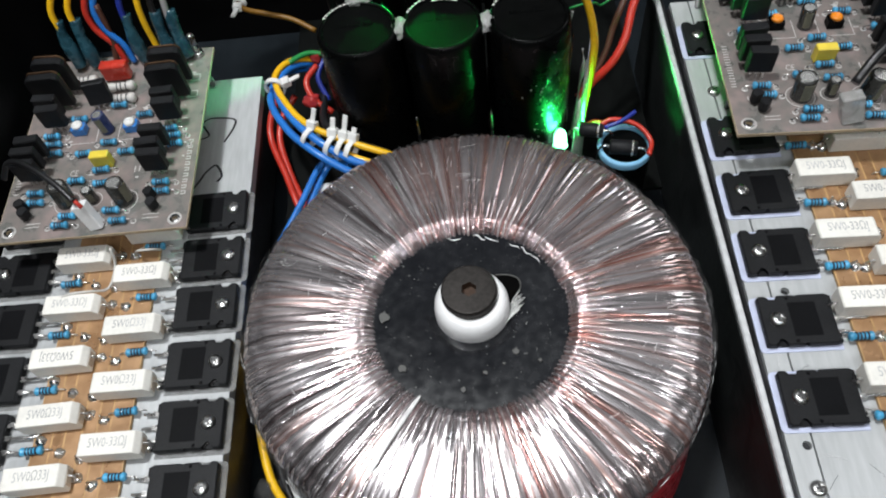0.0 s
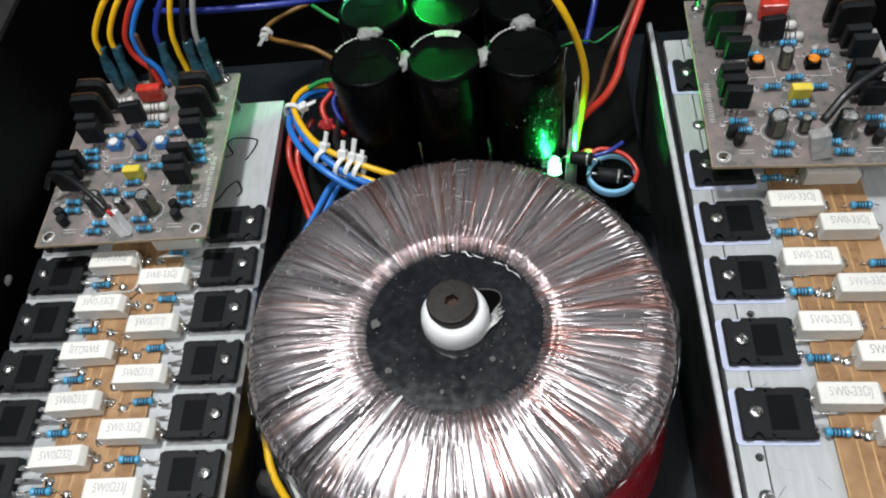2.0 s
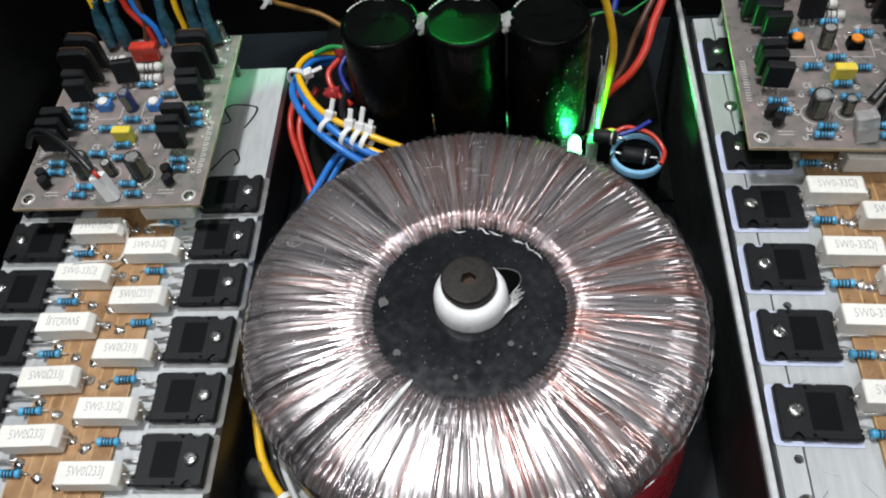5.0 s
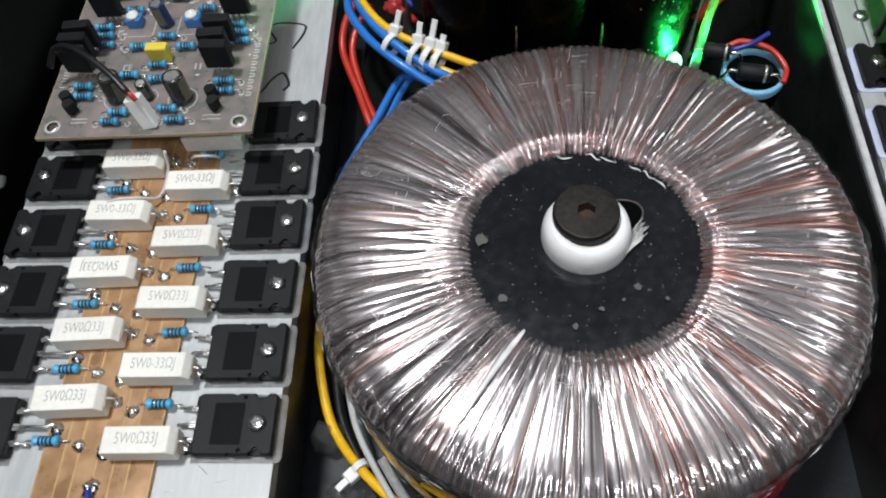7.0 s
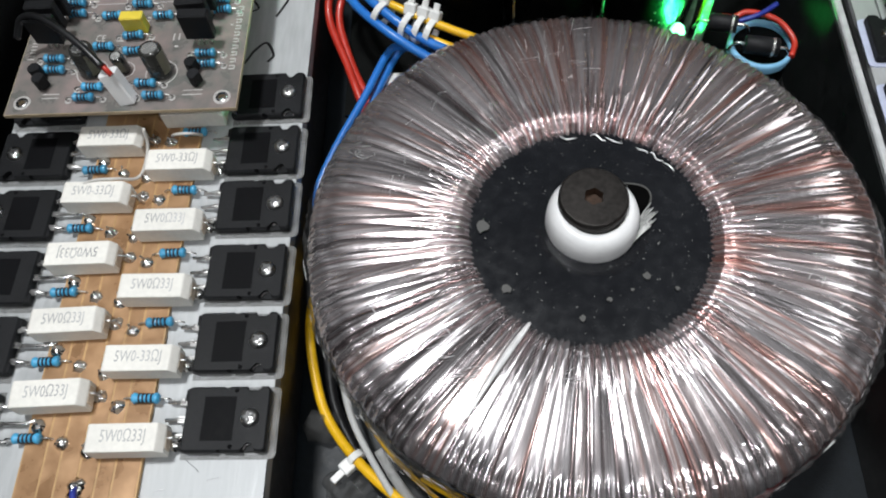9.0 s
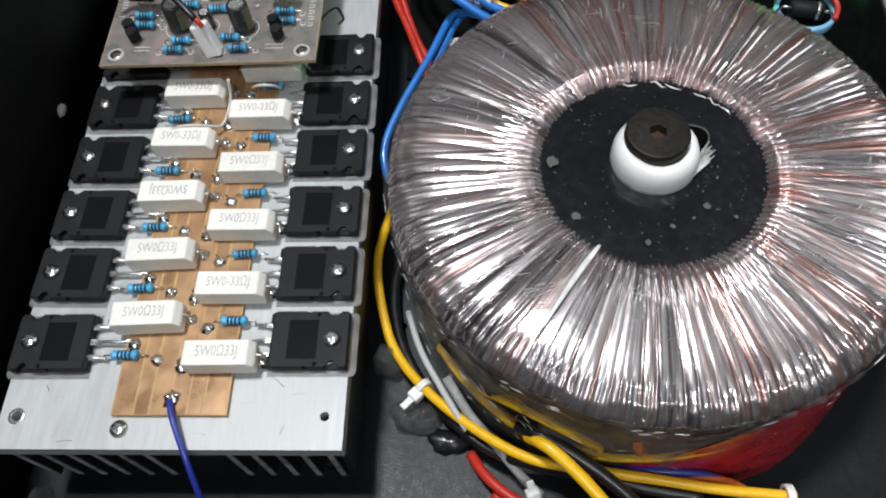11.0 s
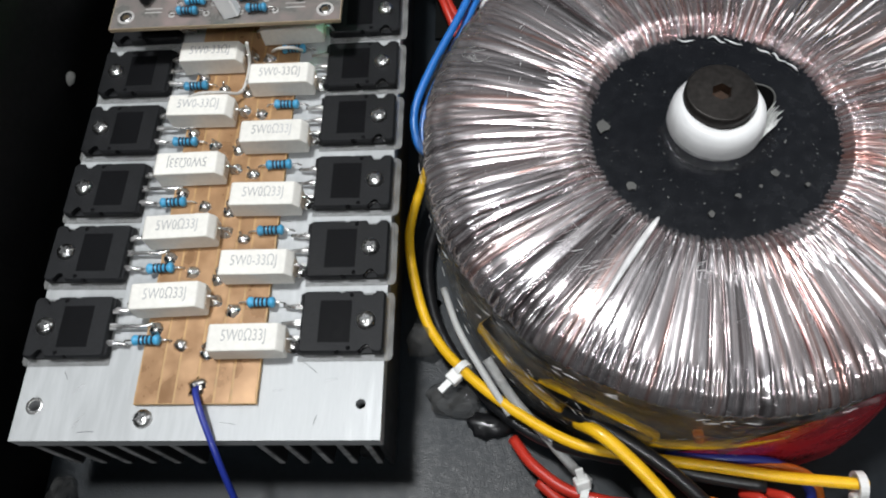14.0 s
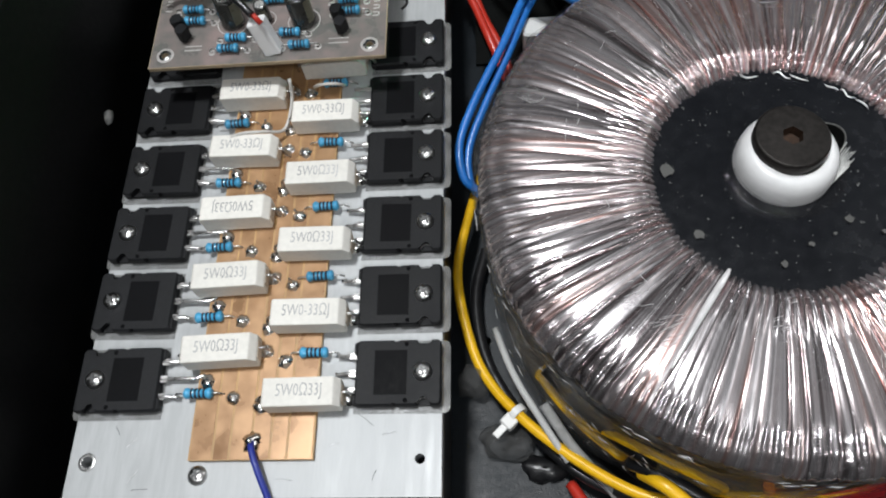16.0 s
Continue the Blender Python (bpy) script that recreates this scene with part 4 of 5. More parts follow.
    if orange:
        trimmer(e, (26.5, 58.6, 0), cap_black, trim_orange)
        trimmer(e, (50.5, 57.6, 0), cap_black, trim_orange)
    else:
        trimmer(e, (26.0, 58.6, 0), trim_blue, trim_white)
        trimmer(e, (50.6, 57.6, 0), trim_blue, trim_white)
    # input connector and its lead
    bm = bmesh.new()
    add_box(bm, (0, 0, 0), (6.2, 4.8, 13.5) if not orange else (8.0, 6.0, 12.0), 0.5, m=Matrix.Translation(Vector((42.5, 6.0, 6.1)) * MM) @ Matrix.Rotation(radians(-14), 4, "Y") @ Matrix.Rotation(radians(-12), 4, "X"))
    part("connector", bm, sleeve_white if not orange else hot_glue, e, "white plug connector on the front edge")
    # printed outlines and unreadable print as bars
    def bar(x, y, w, d):
        bm = bmesh.new()
        add_box(bm, (x, y * K, 0.0), (w, d * K, 0.06))
        part("print_bar", bm, silk, e)
    for k in range(10):
        for o in (-0.75, 0.75):
            bar(78.6, 19.0 + k * 3.3 + o, 2.2, 0.5)
            if k < 8:
                bar(3.4, 27.0 + k * 3.2 + o, 2.2, 0.5)
        bar(79.5, 19.0 + k * 3.3, 0.45, 1.9)
    for x, y, w, d in ((26.5, 53.5, 15, 0.35), (51, 53.5, 15, 0.35), (19.5, 59, 0.35, 11), (34, 59, 0.35, 11), (44, 59, 0.35, 11), (58, 59, 0.35, 11),
                       (55.2, 35, 0.5, 3.4), (57.2, 35, 0.5, 3.4),
                       (66, 6.8, 7, 0.4), (66, 8.8, 7, 0.4), (15.0, 9.0, 6, 0.4), (15.0, 7.2, 6, 0.4), (76, 88, 4, 0.4), (76, 92, 4, 0.4), (78, 90, 0.4, 4), (74, 90, 0.4, 4),
                       (76, 77, 4, 0.4), (76, 81, 4, 0.4), (78, 79, 0.4, 4), (74, 79, 0.4, 4)):
        bar(x, y, w, d)
    for k in range(26):
        g = random.Random(k + 40)
        bar(g.choice((22, 26, 36, 47, 57, 61, 73, 75)) + g.uniform(-1.5, 1.5), g.uniform(6, 100), g.choice((0.9, 1.4, 2.2)), g.choice((0.4, 0.8)))
    put("print_mark", CE_MARK, e, (27.6, 34.2, 0.02), 0, "small printed letters")
    # printed five-pointed marks beside the trimmers
    for x, y in ((21.0, 66.0), (54.5, 72.5)):
        bm = bmesh.new()
        add_prism(bm, [((1.9 if k % 2 == 0 else 0.8) * math.cos(math.pi * k / 5 + 1.57) + x, (1.9 if k % 2 == 0 else 0.8) * math.sin(math.pi * k / 5 + 1.57) + y * K) for k in range(10)], 0.0, 0.05)
        part("print_mark", bm, silk, e)
    for x, y, r in ((28.0, 19.0, 5.8), (53.4, 17.5, 5.8), (39.6, 19.5, 3.8)):
        put("print_ring", ring_mesh(r - 0.35, r, silk), e, (x, y * K, 0.0))
    return e


PADS = ring_mesh(0.5, 1.25, silk)
CE_MARK = text_mesh("CE", 3.2, silk)
driver_board((-94.6, 103.8, 67.0), 0.1, False)
driver_board((212.7, 112.7, 83.0), -3.4, True)

# ---- toroidal transformer ----
TX, TY = 103.3, 49.0


def toroid():
    e = thing("toroidal_transformer", (TX, TY, 0), "large film-wrapped toroidal mains transformer bolted to the case floor", "transformer")
    corners = [(34.6, 70.0), (34.8, 75.0), (35.6, 77.4), (37.6, 78.9), (39.2, 79.5), (41.0, 79.8), (44.0, 79.9), (47.0, 79.9), (50.5, 79.9), (54.0, 79.8), (61.0, 79.5), (67.5, 79.0), (72.5, 78.2), (76.5, 77.1), (79.6, 75.9), (82.2, 74.5), (84.2, 72.5), (85.2, 70.5), (84.8, 68.8), (82.8, 67.8), (79.0, 67.4)]
    prof = [(v.x, v.y) for v in smooth_path([(r, z, 0) for r, z in corners], 2)]
    g = random.Random(3)
    seg = 1440
    # the film lies in flat facets of uneven width over bundles of wires; at both rims the wires show one by one
    edges, a = [], 0.0
    while a < 1.0:
        edges.append(a)
        a += g.choice((0.0062, 0.0085, 0.0105, 0.0135, 0.0165)) * g.uniform(0.85, 1.15)
    edges = [q / a for q in edges] + [1.0]
    facets = [(g.uniform(-1, 1), g.uniform(-0.2, 1.0), g.random(), g.uniform(-1, 1), g.random() ** 1.2) for _ in edges]
    inner = 122
    amp = [g.uniform(0.8, 1.4) for _ in range(inner)]
    bm = bmesh.new()
    rib = bm.verts.layers.float.new("rib")
    tone = bm.verts.layers.float.new("tone")
    ramp = lambda r, r0, r1: min(1.0, max(0.0, (r - r0) / (r1 - r0)))
    rings = []
    for j, (r, z) in enumerate(prof):
        t = j / (len(prof) - 1)
        a, b = prof[max(j - 1, 0)], prof[min(j + 1, len(prof) - 1)]
        nx, nz = (b[1] - a[1]), -(b[0] - a[0])
        k = -1.0 / math.hypot(nx, nz)
        nx, nz = nx * k, nz * k
        out = ramp(r, 38, 78)
        w_in, w_mid, w_out = 1 - ramp(r, 42, 52), ramp(r, 38, 48), ramp(r, 72, 81)
        ring = []
        at_facet = 0
        for i in range(seg):
            ang = 2 * math.pi * i / seg
            c, sn = math.cos(ang), math.sin(ang)
            # the wires do not run quite straight outwards
            u = i / seg + 0.0022 * noise.noise(Vector((c * 6, sn * 6, t * 2.0)))
            u %= 1.0
            while edges[at_facet + 1] <= u:
                at_facet += 1
            while edges[at_facet] > u:
                at_facet -= 1
            tilt, bow, shade, drift, deep = facets[at_facet]
            wide = edges[at_facet + 1] - edges[at_facet]
            many = max(1, round(wide * 180))
            f = (u - edges[at_facet]) / wide
            near = min(f, 1 - f) * wide * 2 * math.pi * r
            if f > 0.5:
                deep = facets[(at_facet + 1) % (len(edges) - 1)][4]
            groove = math.exp(-(near / 0.42) ** 2) * deep
            wf = (u * inner) % 1.0
            h = w_in * amp[int(u * inner) % inner] * (abs(math.sin(math.pi * wf)) ** 0.75 - 0.5)
            h += w_mid * (1 - 0.35 * w_out) * (wide * 2 * math.pi * r * 0.12 * (tilt + 0.7 * drift * (t - 0.5)) * (f - 0.5) + 0.42 * bow * (4 * f * (1 - f) - 0.5) - 0.36 * groove)
            skin = 1 - 0.75 * ramp(r, 81.5, 84.5)
            h += w_in * 0.22 * math.sin(r * 2.1 + 3.0 * amp[int(u * inner) % inner]) + w_out * skin * 0.95 * (abs(math.sin(math.pi * f * many)) ** 0.7 - 0.6)
            h += out * (0.45 * abs(noise.noise(Vector((c * 13, sn * 13, t * 0.7)))) - 0.12)
            h += 0.6 * noise.noise(Vector((c * 3.1, sn * 3.1, t * 1.5))) * t
            if w_out:
                h += w_out * skin * (0.30 * math.sin(j * 1.45 + 4.0 * shade + 2.2 * tilt) + 0.3 * noise.noise(Vector((c * 30, sn * 30, t * 16))))
            if t > 0.78:
                h += 1.0 * noise.noise(Vector((c * 22, sn * 22, t * 7))) * (t - 0.78) * 4
            r2 = r + 0.9 * noise.noise(Vector((c * 9, sn * 9, 2.0))) if r < 37 else r
            p = Vector((c * r2 - 0.6 * (1 - out), sn * r2 - 2.8 * (1 - out) + 1.0 * out, z))
            v = bm.verts.new((p + Vector((c * nx, sn * nx, nz)) * h) * MM)
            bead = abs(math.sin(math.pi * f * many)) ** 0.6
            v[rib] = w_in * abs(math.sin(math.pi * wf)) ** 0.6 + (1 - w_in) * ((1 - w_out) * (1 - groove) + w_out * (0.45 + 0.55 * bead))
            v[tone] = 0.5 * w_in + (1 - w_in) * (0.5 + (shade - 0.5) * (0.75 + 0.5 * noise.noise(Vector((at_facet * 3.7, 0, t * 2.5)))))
            ring.append(v)
        rings.append(ring)
    for a, b in zip(rings, rings[1:]):
        for i in range(seg):
            k = (i + 1) % seg
            bm.faces.new((a[i], a[k], b[k], b[i])).smooth = True
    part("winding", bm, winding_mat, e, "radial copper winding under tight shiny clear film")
    # body below the winding: insulation, red tape towards the front
    bm = bmesh.new()
    add_lathe(bm, [(80.5, 68.2), (80.5, 55), (80.0, 6), (80.0, 1.0)], seg=96)
    part("core_wrap", bm, mat("grey_brown_insulation", (0.10, 0.09, 0.085), 0.35, vary=0.5, scale=90, big=30), e, "dull grey insulation wrap")
    bm = bmesh.new()
    n = 40
    lo, hi = [], []
    for i in range(n + 1):
        a = radians(-97 + 80 * i / n)
        top = 61 - 38 * max(0, 1 - i / 16.0) ** 1.4
        flare = 90.5 - 7.0 * max(0.0, 1 - i / 18.0)
        lo.append(bm.verts.new(Vector((flare * math.cos(a), flare * math.sin(a), 1.0)) * MM))
        hi.append(bm.verts.new(Vector((83.6 * math.cos(a), 83.6 * math.sin(a), top)) * MM))
    for i in range(n):
        bm.faces.new((lo[i], lo[i + 1], hi[i + 1], hi[i])).smooth = True
    part("tape", bm, red_tape, e, "glossy red insulating tape")
    # loose clear film hanging round the lower side
    bm = bmesh.new()
    rings = []
    for j, z in enumerate((68.5, 64, 58, 50, 40, 28, 14, 4)):
        ring = []
        for i in range(180):
            a = 2 * math.pi * i / 180
            w = noise.noise(Vector((math.cos(a) * 5, math.sin(a) * 5, z * 0.05)))
            fold = noise.noise(Vector((math.cos(a) * 16, math.sin(a) * 16, z * 0.03 + 7)))
            r = 85.4 - 0.045 * (66 - z) + 1.0 * w + 1.3 * fold - (1.2 if j in (2, 3) else 0)
            ring.append(bm.verts.new(Vector((r * math.cos(a), r * math.sin(a), z + 2 * w)) * MM))
        rings.append(ring)
    for a, b in zip(rings, rings[1:]):
        for i in range(180):
            k = (i + 1) % 180
            bm.faces.new((a[i], a[k], b[k], b[i])).smooth = True
    part("film", bm, film_clear, e, "loose crumpled clear film round the side")
    # yellow leads that show through the film
    for pts in ([(-66, -45, 36), (-62, -50, 33), (-56, -57, 30), (-44, -69, 26)], [(-58, -56, 32), (-50, -65, 42), (-40, -73, 47), (-28, -78, 44), (-18, -80, 36), (-26, -78, 29), (-38, -73, 27)],
                [(-30, -77, 24), (-12, -81, 30), (6, -82.5, 36), (24, -79, 42), (40, -72, 44)]):
        bm = bmesh.new()
        pts = [(x * 83.0 / math.hypot(x, y), y * 83.0 / math.hypot(x, y), z) for x, y, z in smooth_path(pts, 4)]
        pts = [Vector((pts[0][0] * 0.955, pts[0][1] * 0.955, pts[0][2] + 1))] + pts + [Vector((pts[-1][0] * 0.955, pts[-1][1] * 0.955, pts[-1][2] - 1))]
        add_tube(bm, pts, 1.4, 8)
        part("lead", bm, wires_mat["yellow"], e, "yellow lead seen through the film")
    bm = bmesh.new()
    add_tube(bm, [(-7, -81, 40), (-5, -81.3, 33), (1, -81.5, 29), (9, -81, 27), (22, -78.4, 30)], 1.6, 8)
    part("lead", bm, wires_mat["orange"], e, "orange lead seen through the film")
    # torn film: a crumpled patch, one long pleat and short creases
    g3 = random.Random(21)
    for k in range(5):
        bm = bmesh.new()
        a0 = g3.uniform(0, 6.28)
        ca, cb = -67.5 + g3.uniform(-1.5, 1.5), 26.4 + g3.uniform(-1.2, 1.2)
        rr_ = g3.uniform(1.2, 4.2)
        add_tube(bm, [(ca + rr_ * math.cos(a0 + q * 0.7) * g3.uniform(0.8, 1.2), cb + 0.75 * rr_ * math.sin(a0 + q * 0.7), 78.9 + g3.uniform(-0.3, 0.35)) for q in range(6)], lambda t: 0.13 - 0.08 * t, 5, 3, squash=0.6)
        part("film_crumple", bm, hot_glue, e, "crumpled edge of torn film")
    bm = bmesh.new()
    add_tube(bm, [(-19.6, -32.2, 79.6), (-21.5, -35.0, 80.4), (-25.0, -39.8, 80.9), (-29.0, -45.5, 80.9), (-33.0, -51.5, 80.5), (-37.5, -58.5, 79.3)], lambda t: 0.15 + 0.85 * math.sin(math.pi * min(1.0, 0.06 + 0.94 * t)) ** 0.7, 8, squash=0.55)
    part("film_pleat", bm, pleat_film, e, "long pleat of film, its shine in the pale colour")
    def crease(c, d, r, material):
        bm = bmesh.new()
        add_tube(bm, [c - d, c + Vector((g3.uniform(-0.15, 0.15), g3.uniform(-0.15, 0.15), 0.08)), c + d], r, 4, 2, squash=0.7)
        part("film_crease", bm, material, e, "fine crease in the film, its glint in the pale colour")

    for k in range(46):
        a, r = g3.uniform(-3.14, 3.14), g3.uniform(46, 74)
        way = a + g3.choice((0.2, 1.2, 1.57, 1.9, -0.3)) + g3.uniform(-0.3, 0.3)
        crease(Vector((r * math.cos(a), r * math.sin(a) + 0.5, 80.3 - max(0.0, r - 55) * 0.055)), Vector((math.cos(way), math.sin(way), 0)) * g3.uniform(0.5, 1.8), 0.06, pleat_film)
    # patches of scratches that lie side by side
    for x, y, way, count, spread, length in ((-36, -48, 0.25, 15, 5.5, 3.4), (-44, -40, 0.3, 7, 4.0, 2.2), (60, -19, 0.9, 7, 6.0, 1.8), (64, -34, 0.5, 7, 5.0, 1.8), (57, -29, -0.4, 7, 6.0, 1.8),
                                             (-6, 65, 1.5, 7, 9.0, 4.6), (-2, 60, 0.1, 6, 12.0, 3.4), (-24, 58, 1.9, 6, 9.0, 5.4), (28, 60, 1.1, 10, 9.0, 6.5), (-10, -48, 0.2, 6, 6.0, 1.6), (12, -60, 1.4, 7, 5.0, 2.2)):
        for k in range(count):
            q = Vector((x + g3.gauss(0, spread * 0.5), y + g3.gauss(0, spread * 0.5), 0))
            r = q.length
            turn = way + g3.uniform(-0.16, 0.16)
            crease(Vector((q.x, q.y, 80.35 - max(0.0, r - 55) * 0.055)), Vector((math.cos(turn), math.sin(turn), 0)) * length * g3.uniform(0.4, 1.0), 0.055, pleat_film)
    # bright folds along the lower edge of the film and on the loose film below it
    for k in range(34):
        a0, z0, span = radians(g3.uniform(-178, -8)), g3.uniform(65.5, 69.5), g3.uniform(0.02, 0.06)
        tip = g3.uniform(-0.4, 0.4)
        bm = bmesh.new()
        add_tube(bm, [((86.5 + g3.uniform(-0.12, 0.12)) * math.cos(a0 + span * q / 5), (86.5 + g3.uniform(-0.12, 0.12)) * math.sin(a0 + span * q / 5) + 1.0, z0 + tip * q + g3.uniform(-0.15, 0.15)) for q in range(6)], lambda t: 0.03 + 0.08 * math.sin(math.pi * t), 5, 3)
        part("film_fold", bm, pleat_film, e, "fold along the film edge, its highlight in the pale colour")
    # thin pale strips stand for highlights on the loose film
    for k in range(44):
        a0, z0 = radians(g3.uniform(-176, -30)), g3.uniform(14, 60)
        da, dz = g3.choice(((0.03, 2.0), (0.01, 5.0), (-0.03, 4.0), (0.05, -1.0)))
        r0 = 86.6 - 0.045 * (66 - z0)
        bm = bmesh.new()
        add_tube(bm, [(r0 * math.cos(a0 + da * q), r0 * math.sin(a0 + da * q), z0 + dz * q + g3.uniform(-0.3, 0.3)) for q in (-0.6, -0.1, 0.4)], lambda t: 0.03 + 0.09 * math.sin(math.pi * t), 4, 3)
        part("film_crease", bm, pleat_film, e, "fine crease in the film, its glint in the pale colour")
    # ruffled lower edge of the film
    bm = bmesh.new()
    rows_ = []
    for j in range(5):
        ring = []
        for i in range(420):
            a = 2 * math.pi * i / 420
            w = noise.noise(Vector((math.cos(a) * 34, math.sin(a) * 34, j * 0.8)))
            w2 = noise.noise(Vector((math.cos(a) * 11, math.sin(a) * 11, 4 + j * 0.5)))
            r = (85.6, 86.6, 86.2, 85.2, 83.6)[j] + 0.9 * w + 0.8 * w2
            ring.append(bm.verts.new(Vector((r * math.cos(a), r * math.sin(a) + 1.0, (71.8, 70.2, 68.4, 66.8, 65.6)[j] + 1.1 * w2 + 0.6 * w)) * MM))
        rows_.append(ring)
    for a, b in zip(rows_, rows_[1:]):
        for i in range(420):
            k = (i + 1) % 420
            bm.faces.new((a[i], a[k], b[k], b[i])).smooth = True
    part("film_edge", bm, film_thin, e, "ruffled edge of the clear film")
    bm = bmesh.new()
    add_tube(bm, [(-66, -47, 46), (-56, -58, 42), (-44, -69, 41), (-36, -74, 43)], 3.4, 8)
    part("tape_edge", bm, rubber, e, "black tape under the film edge")
    # black pad in the middle
    bm = bmesh.new()
    prof = [(0, 76.9), (12, 76.9), (16, 77.0), (20, 77.1), (25, 77.2), (30, 77.2), (34, 77.2), (36.9, 77.2)]
    add_lathe(bm, prof, seg=72)
    for v in bm.verts:
        v.co.x -= 0.0006
        v.co.y -= 0.0028
        v.co.z += 0.0007 * noise.noise(v.co * 45) * (1 if v.co.xy.length > 0.01 else 0.3)
    part("centre_pad", bm, pad_black, e, "scuffed black rubber pad")
    for x, y, s in ((-31.8, -0.8, 2.2), (-25.6, -21.0, 1.7), (14.0, -17.8, 1.2), (3, -25, 0.8), (-5, -30.5, 1.0), (9.5, -22, 0.6), (22, -22, 0.7)):
        bm = bmesh.new()
        g2 = random.Random(int(x * 10))
        z = 77.9 if math.hypot(x, y) > 25 else 77.6
        add_prism(bm, [(x + s * g2.uniform(0.6, 1.2) * math.cos(a), y + s * g2.uniform(0.6, 1.2) * math.sin(a)) for a in [2 * math.pi * k / 9 for k in range(9)]], z - 0.5, z + 0.05)
        part("flake", bm, scrap, e, "grey torn flake")
    # white sleeve with its bolt
    bx, by = 0.2, 0.2
    bm = bmesh.new()
    add_lathe(bm, [(13.5, 74), (13.5, 79.5), (13.2, 82.0), (12.5, 84.0), (11.4, 85.2), (10.4, 85.6), (9, 85.6), (8.6, 84), (0, 84)], (bx, by, 0), 48)
    part("sleeve", bm, sleeve_white, e, "white plastic sleeve")
    bx, by = -0.3, 1.8
    bm = bmesh.new()
    hexa = [(2.9 * math.cos(radians(60 * k + 20)), 2.9 * math.sin(radians(60 * k + 20))) for k in range(6)]
    add_lathe(bm, [(9.9, 84.8), (9.9, 88.4), (9.4, 89.0), (9.2, 89.0)], (bx, by, 0), 48)
    edges = []
    o = [bm.verts.new(Vector((bx + 9.2 * math.cos(2 * math.pi * k / 48), by + 9.2 * math.sin(2 * math.pi * k / 48), 89.0)) * MM) for k in range(48)]
    q = [bm.verts.new(Vector((bx + x, by + y, 89.0)) * MM) for x, y in hexa]
    for loop in (o, q):
        edges += [bm.edges.new((loop[i], loop[(i + 1) % len(loop)])) for i in range(len(loop))]
    bmesh.ops.triangle_fill(bm, edges=edges, use_beauty=True, normal=(0, 0, 1))
    bmesh.ops.remove_doubles(bm, verts=bm.verts, dist=1e-6)
    b = part("bolt", bm, bolt_black, e, "black oxide socket-head bolt")
    bm = bmesh.new()
    lo = [bm.verts.new(Vector((bx + x, by + y, 85.9)) * MM) for x, y in hexa]
    hi = [bm.verts.new(Vector((bx + x, by + y, 89.0)) * MM) for x, y in hexa]
    for i in range(6):
        bm.faces.new((lo[i], lo[(i + 1) % 6], hi[(i + 1) % 6], hi[i]))
    bm.faces.new(lo)
    part("socket", bm, socket_rust, b, "rusty hexagon socket")
    # cut-out in the pad and frayed fibres beside the sleeve
    bm = bmesh.new()
    hole = [(9.5, 13.0), (14.0, 12.6), (17.2, 11.2), (18.4, 8.6), (17.6, 5.4), (15.0, 1.5), (12.0, 2.0)]
    add_prism(bm, hole, 77.0, 77.75, 0)
    part("cut_out", bm, mat("dark_cut_out", (0.0012, 0.0012, 0.0012), 0.9, spec=0.05), e, "dark notch cut in the pad")
    bm = bmesh.new()
    add_tube(bm, [(x, y, 77.75) for x, y in hole[:6]], 0.28, 6)
    part("cut_edge", bm, scrap, e, "pale cut edge of the pad")
    # wrinkled clear film at the sleeve foot and along the back of the pad
    bm = bmesh.new()
    rings = []
    for r, z in ((13.9, 79.4), (14.4, 78.6), (15.0, 78.1), (15.8, 77.85), (16.8, 77.3)):
        ring = []
        for i in range(72):
            a = math.pi * (1.02 + 1.0 * i / 71)
            w = noise.noise(Vector((math.cos(a) * 9, math.sin(a) * 9, r * 0.45)))
            ring.append(bm.verts.new(Vector((0.3 + (r + 0.8 * w * (r > 14)) * math.cos(a), -0.6 + (r + 0.8 * w * (r > 14)) * math.sin(a), z + 0.3 * w)) * MM))
        rings.append(ring)
    for a, b in zip(rings, rings[1:]):
        for i in range(71):
            bm.faces.new((a[i], a[i + 1], b[i + 1], b[i])).smooth = True
    part("film_collar", bm, film_dark, e, "wrinkled clear film round the sleeve foot")
    g5 = random.Random(9)
    # these pale wrinkles carry painted reflections along the back of the pad
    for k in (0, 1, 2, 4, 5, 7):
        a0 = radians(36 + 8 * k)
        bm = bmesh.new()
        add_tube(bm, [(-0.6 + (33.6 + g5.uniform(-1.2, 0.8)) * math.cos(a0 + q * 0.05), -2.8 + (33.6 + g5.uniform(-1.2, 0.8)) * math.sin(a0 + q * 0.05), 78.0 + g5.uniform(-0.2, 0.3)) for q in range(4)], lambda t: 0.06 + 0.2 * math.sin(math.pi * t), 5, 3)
        part("film_wrinkle", bm, pleat_film, e, "wrinkle of film along the pad edge, its highlight painted pale")
    for k in range(11):
        a = radians(-28 + k * 4.0)
        bm = bmesh.new()
        s = Vector((bx + 0.7 + 13.6 * math.cos(a - 0.25), by - 0.9 + 13.6 * math.sin(a - 0.25), 78.0))
        d = Vector((math.cos(0.55 + 0.05 * k), math.sin(0.9 - 0.02 * k), 0.05))
        add_tube(bm, [s, s + d * 3.5 + Vector((0, 0, 0.8)), s + d * rnd.uniform(6.5, 9.5)], 0.13, 4, 3)
        part("fibre", bm, nylon, e, "frayed white fibre")
    return e


toroid()

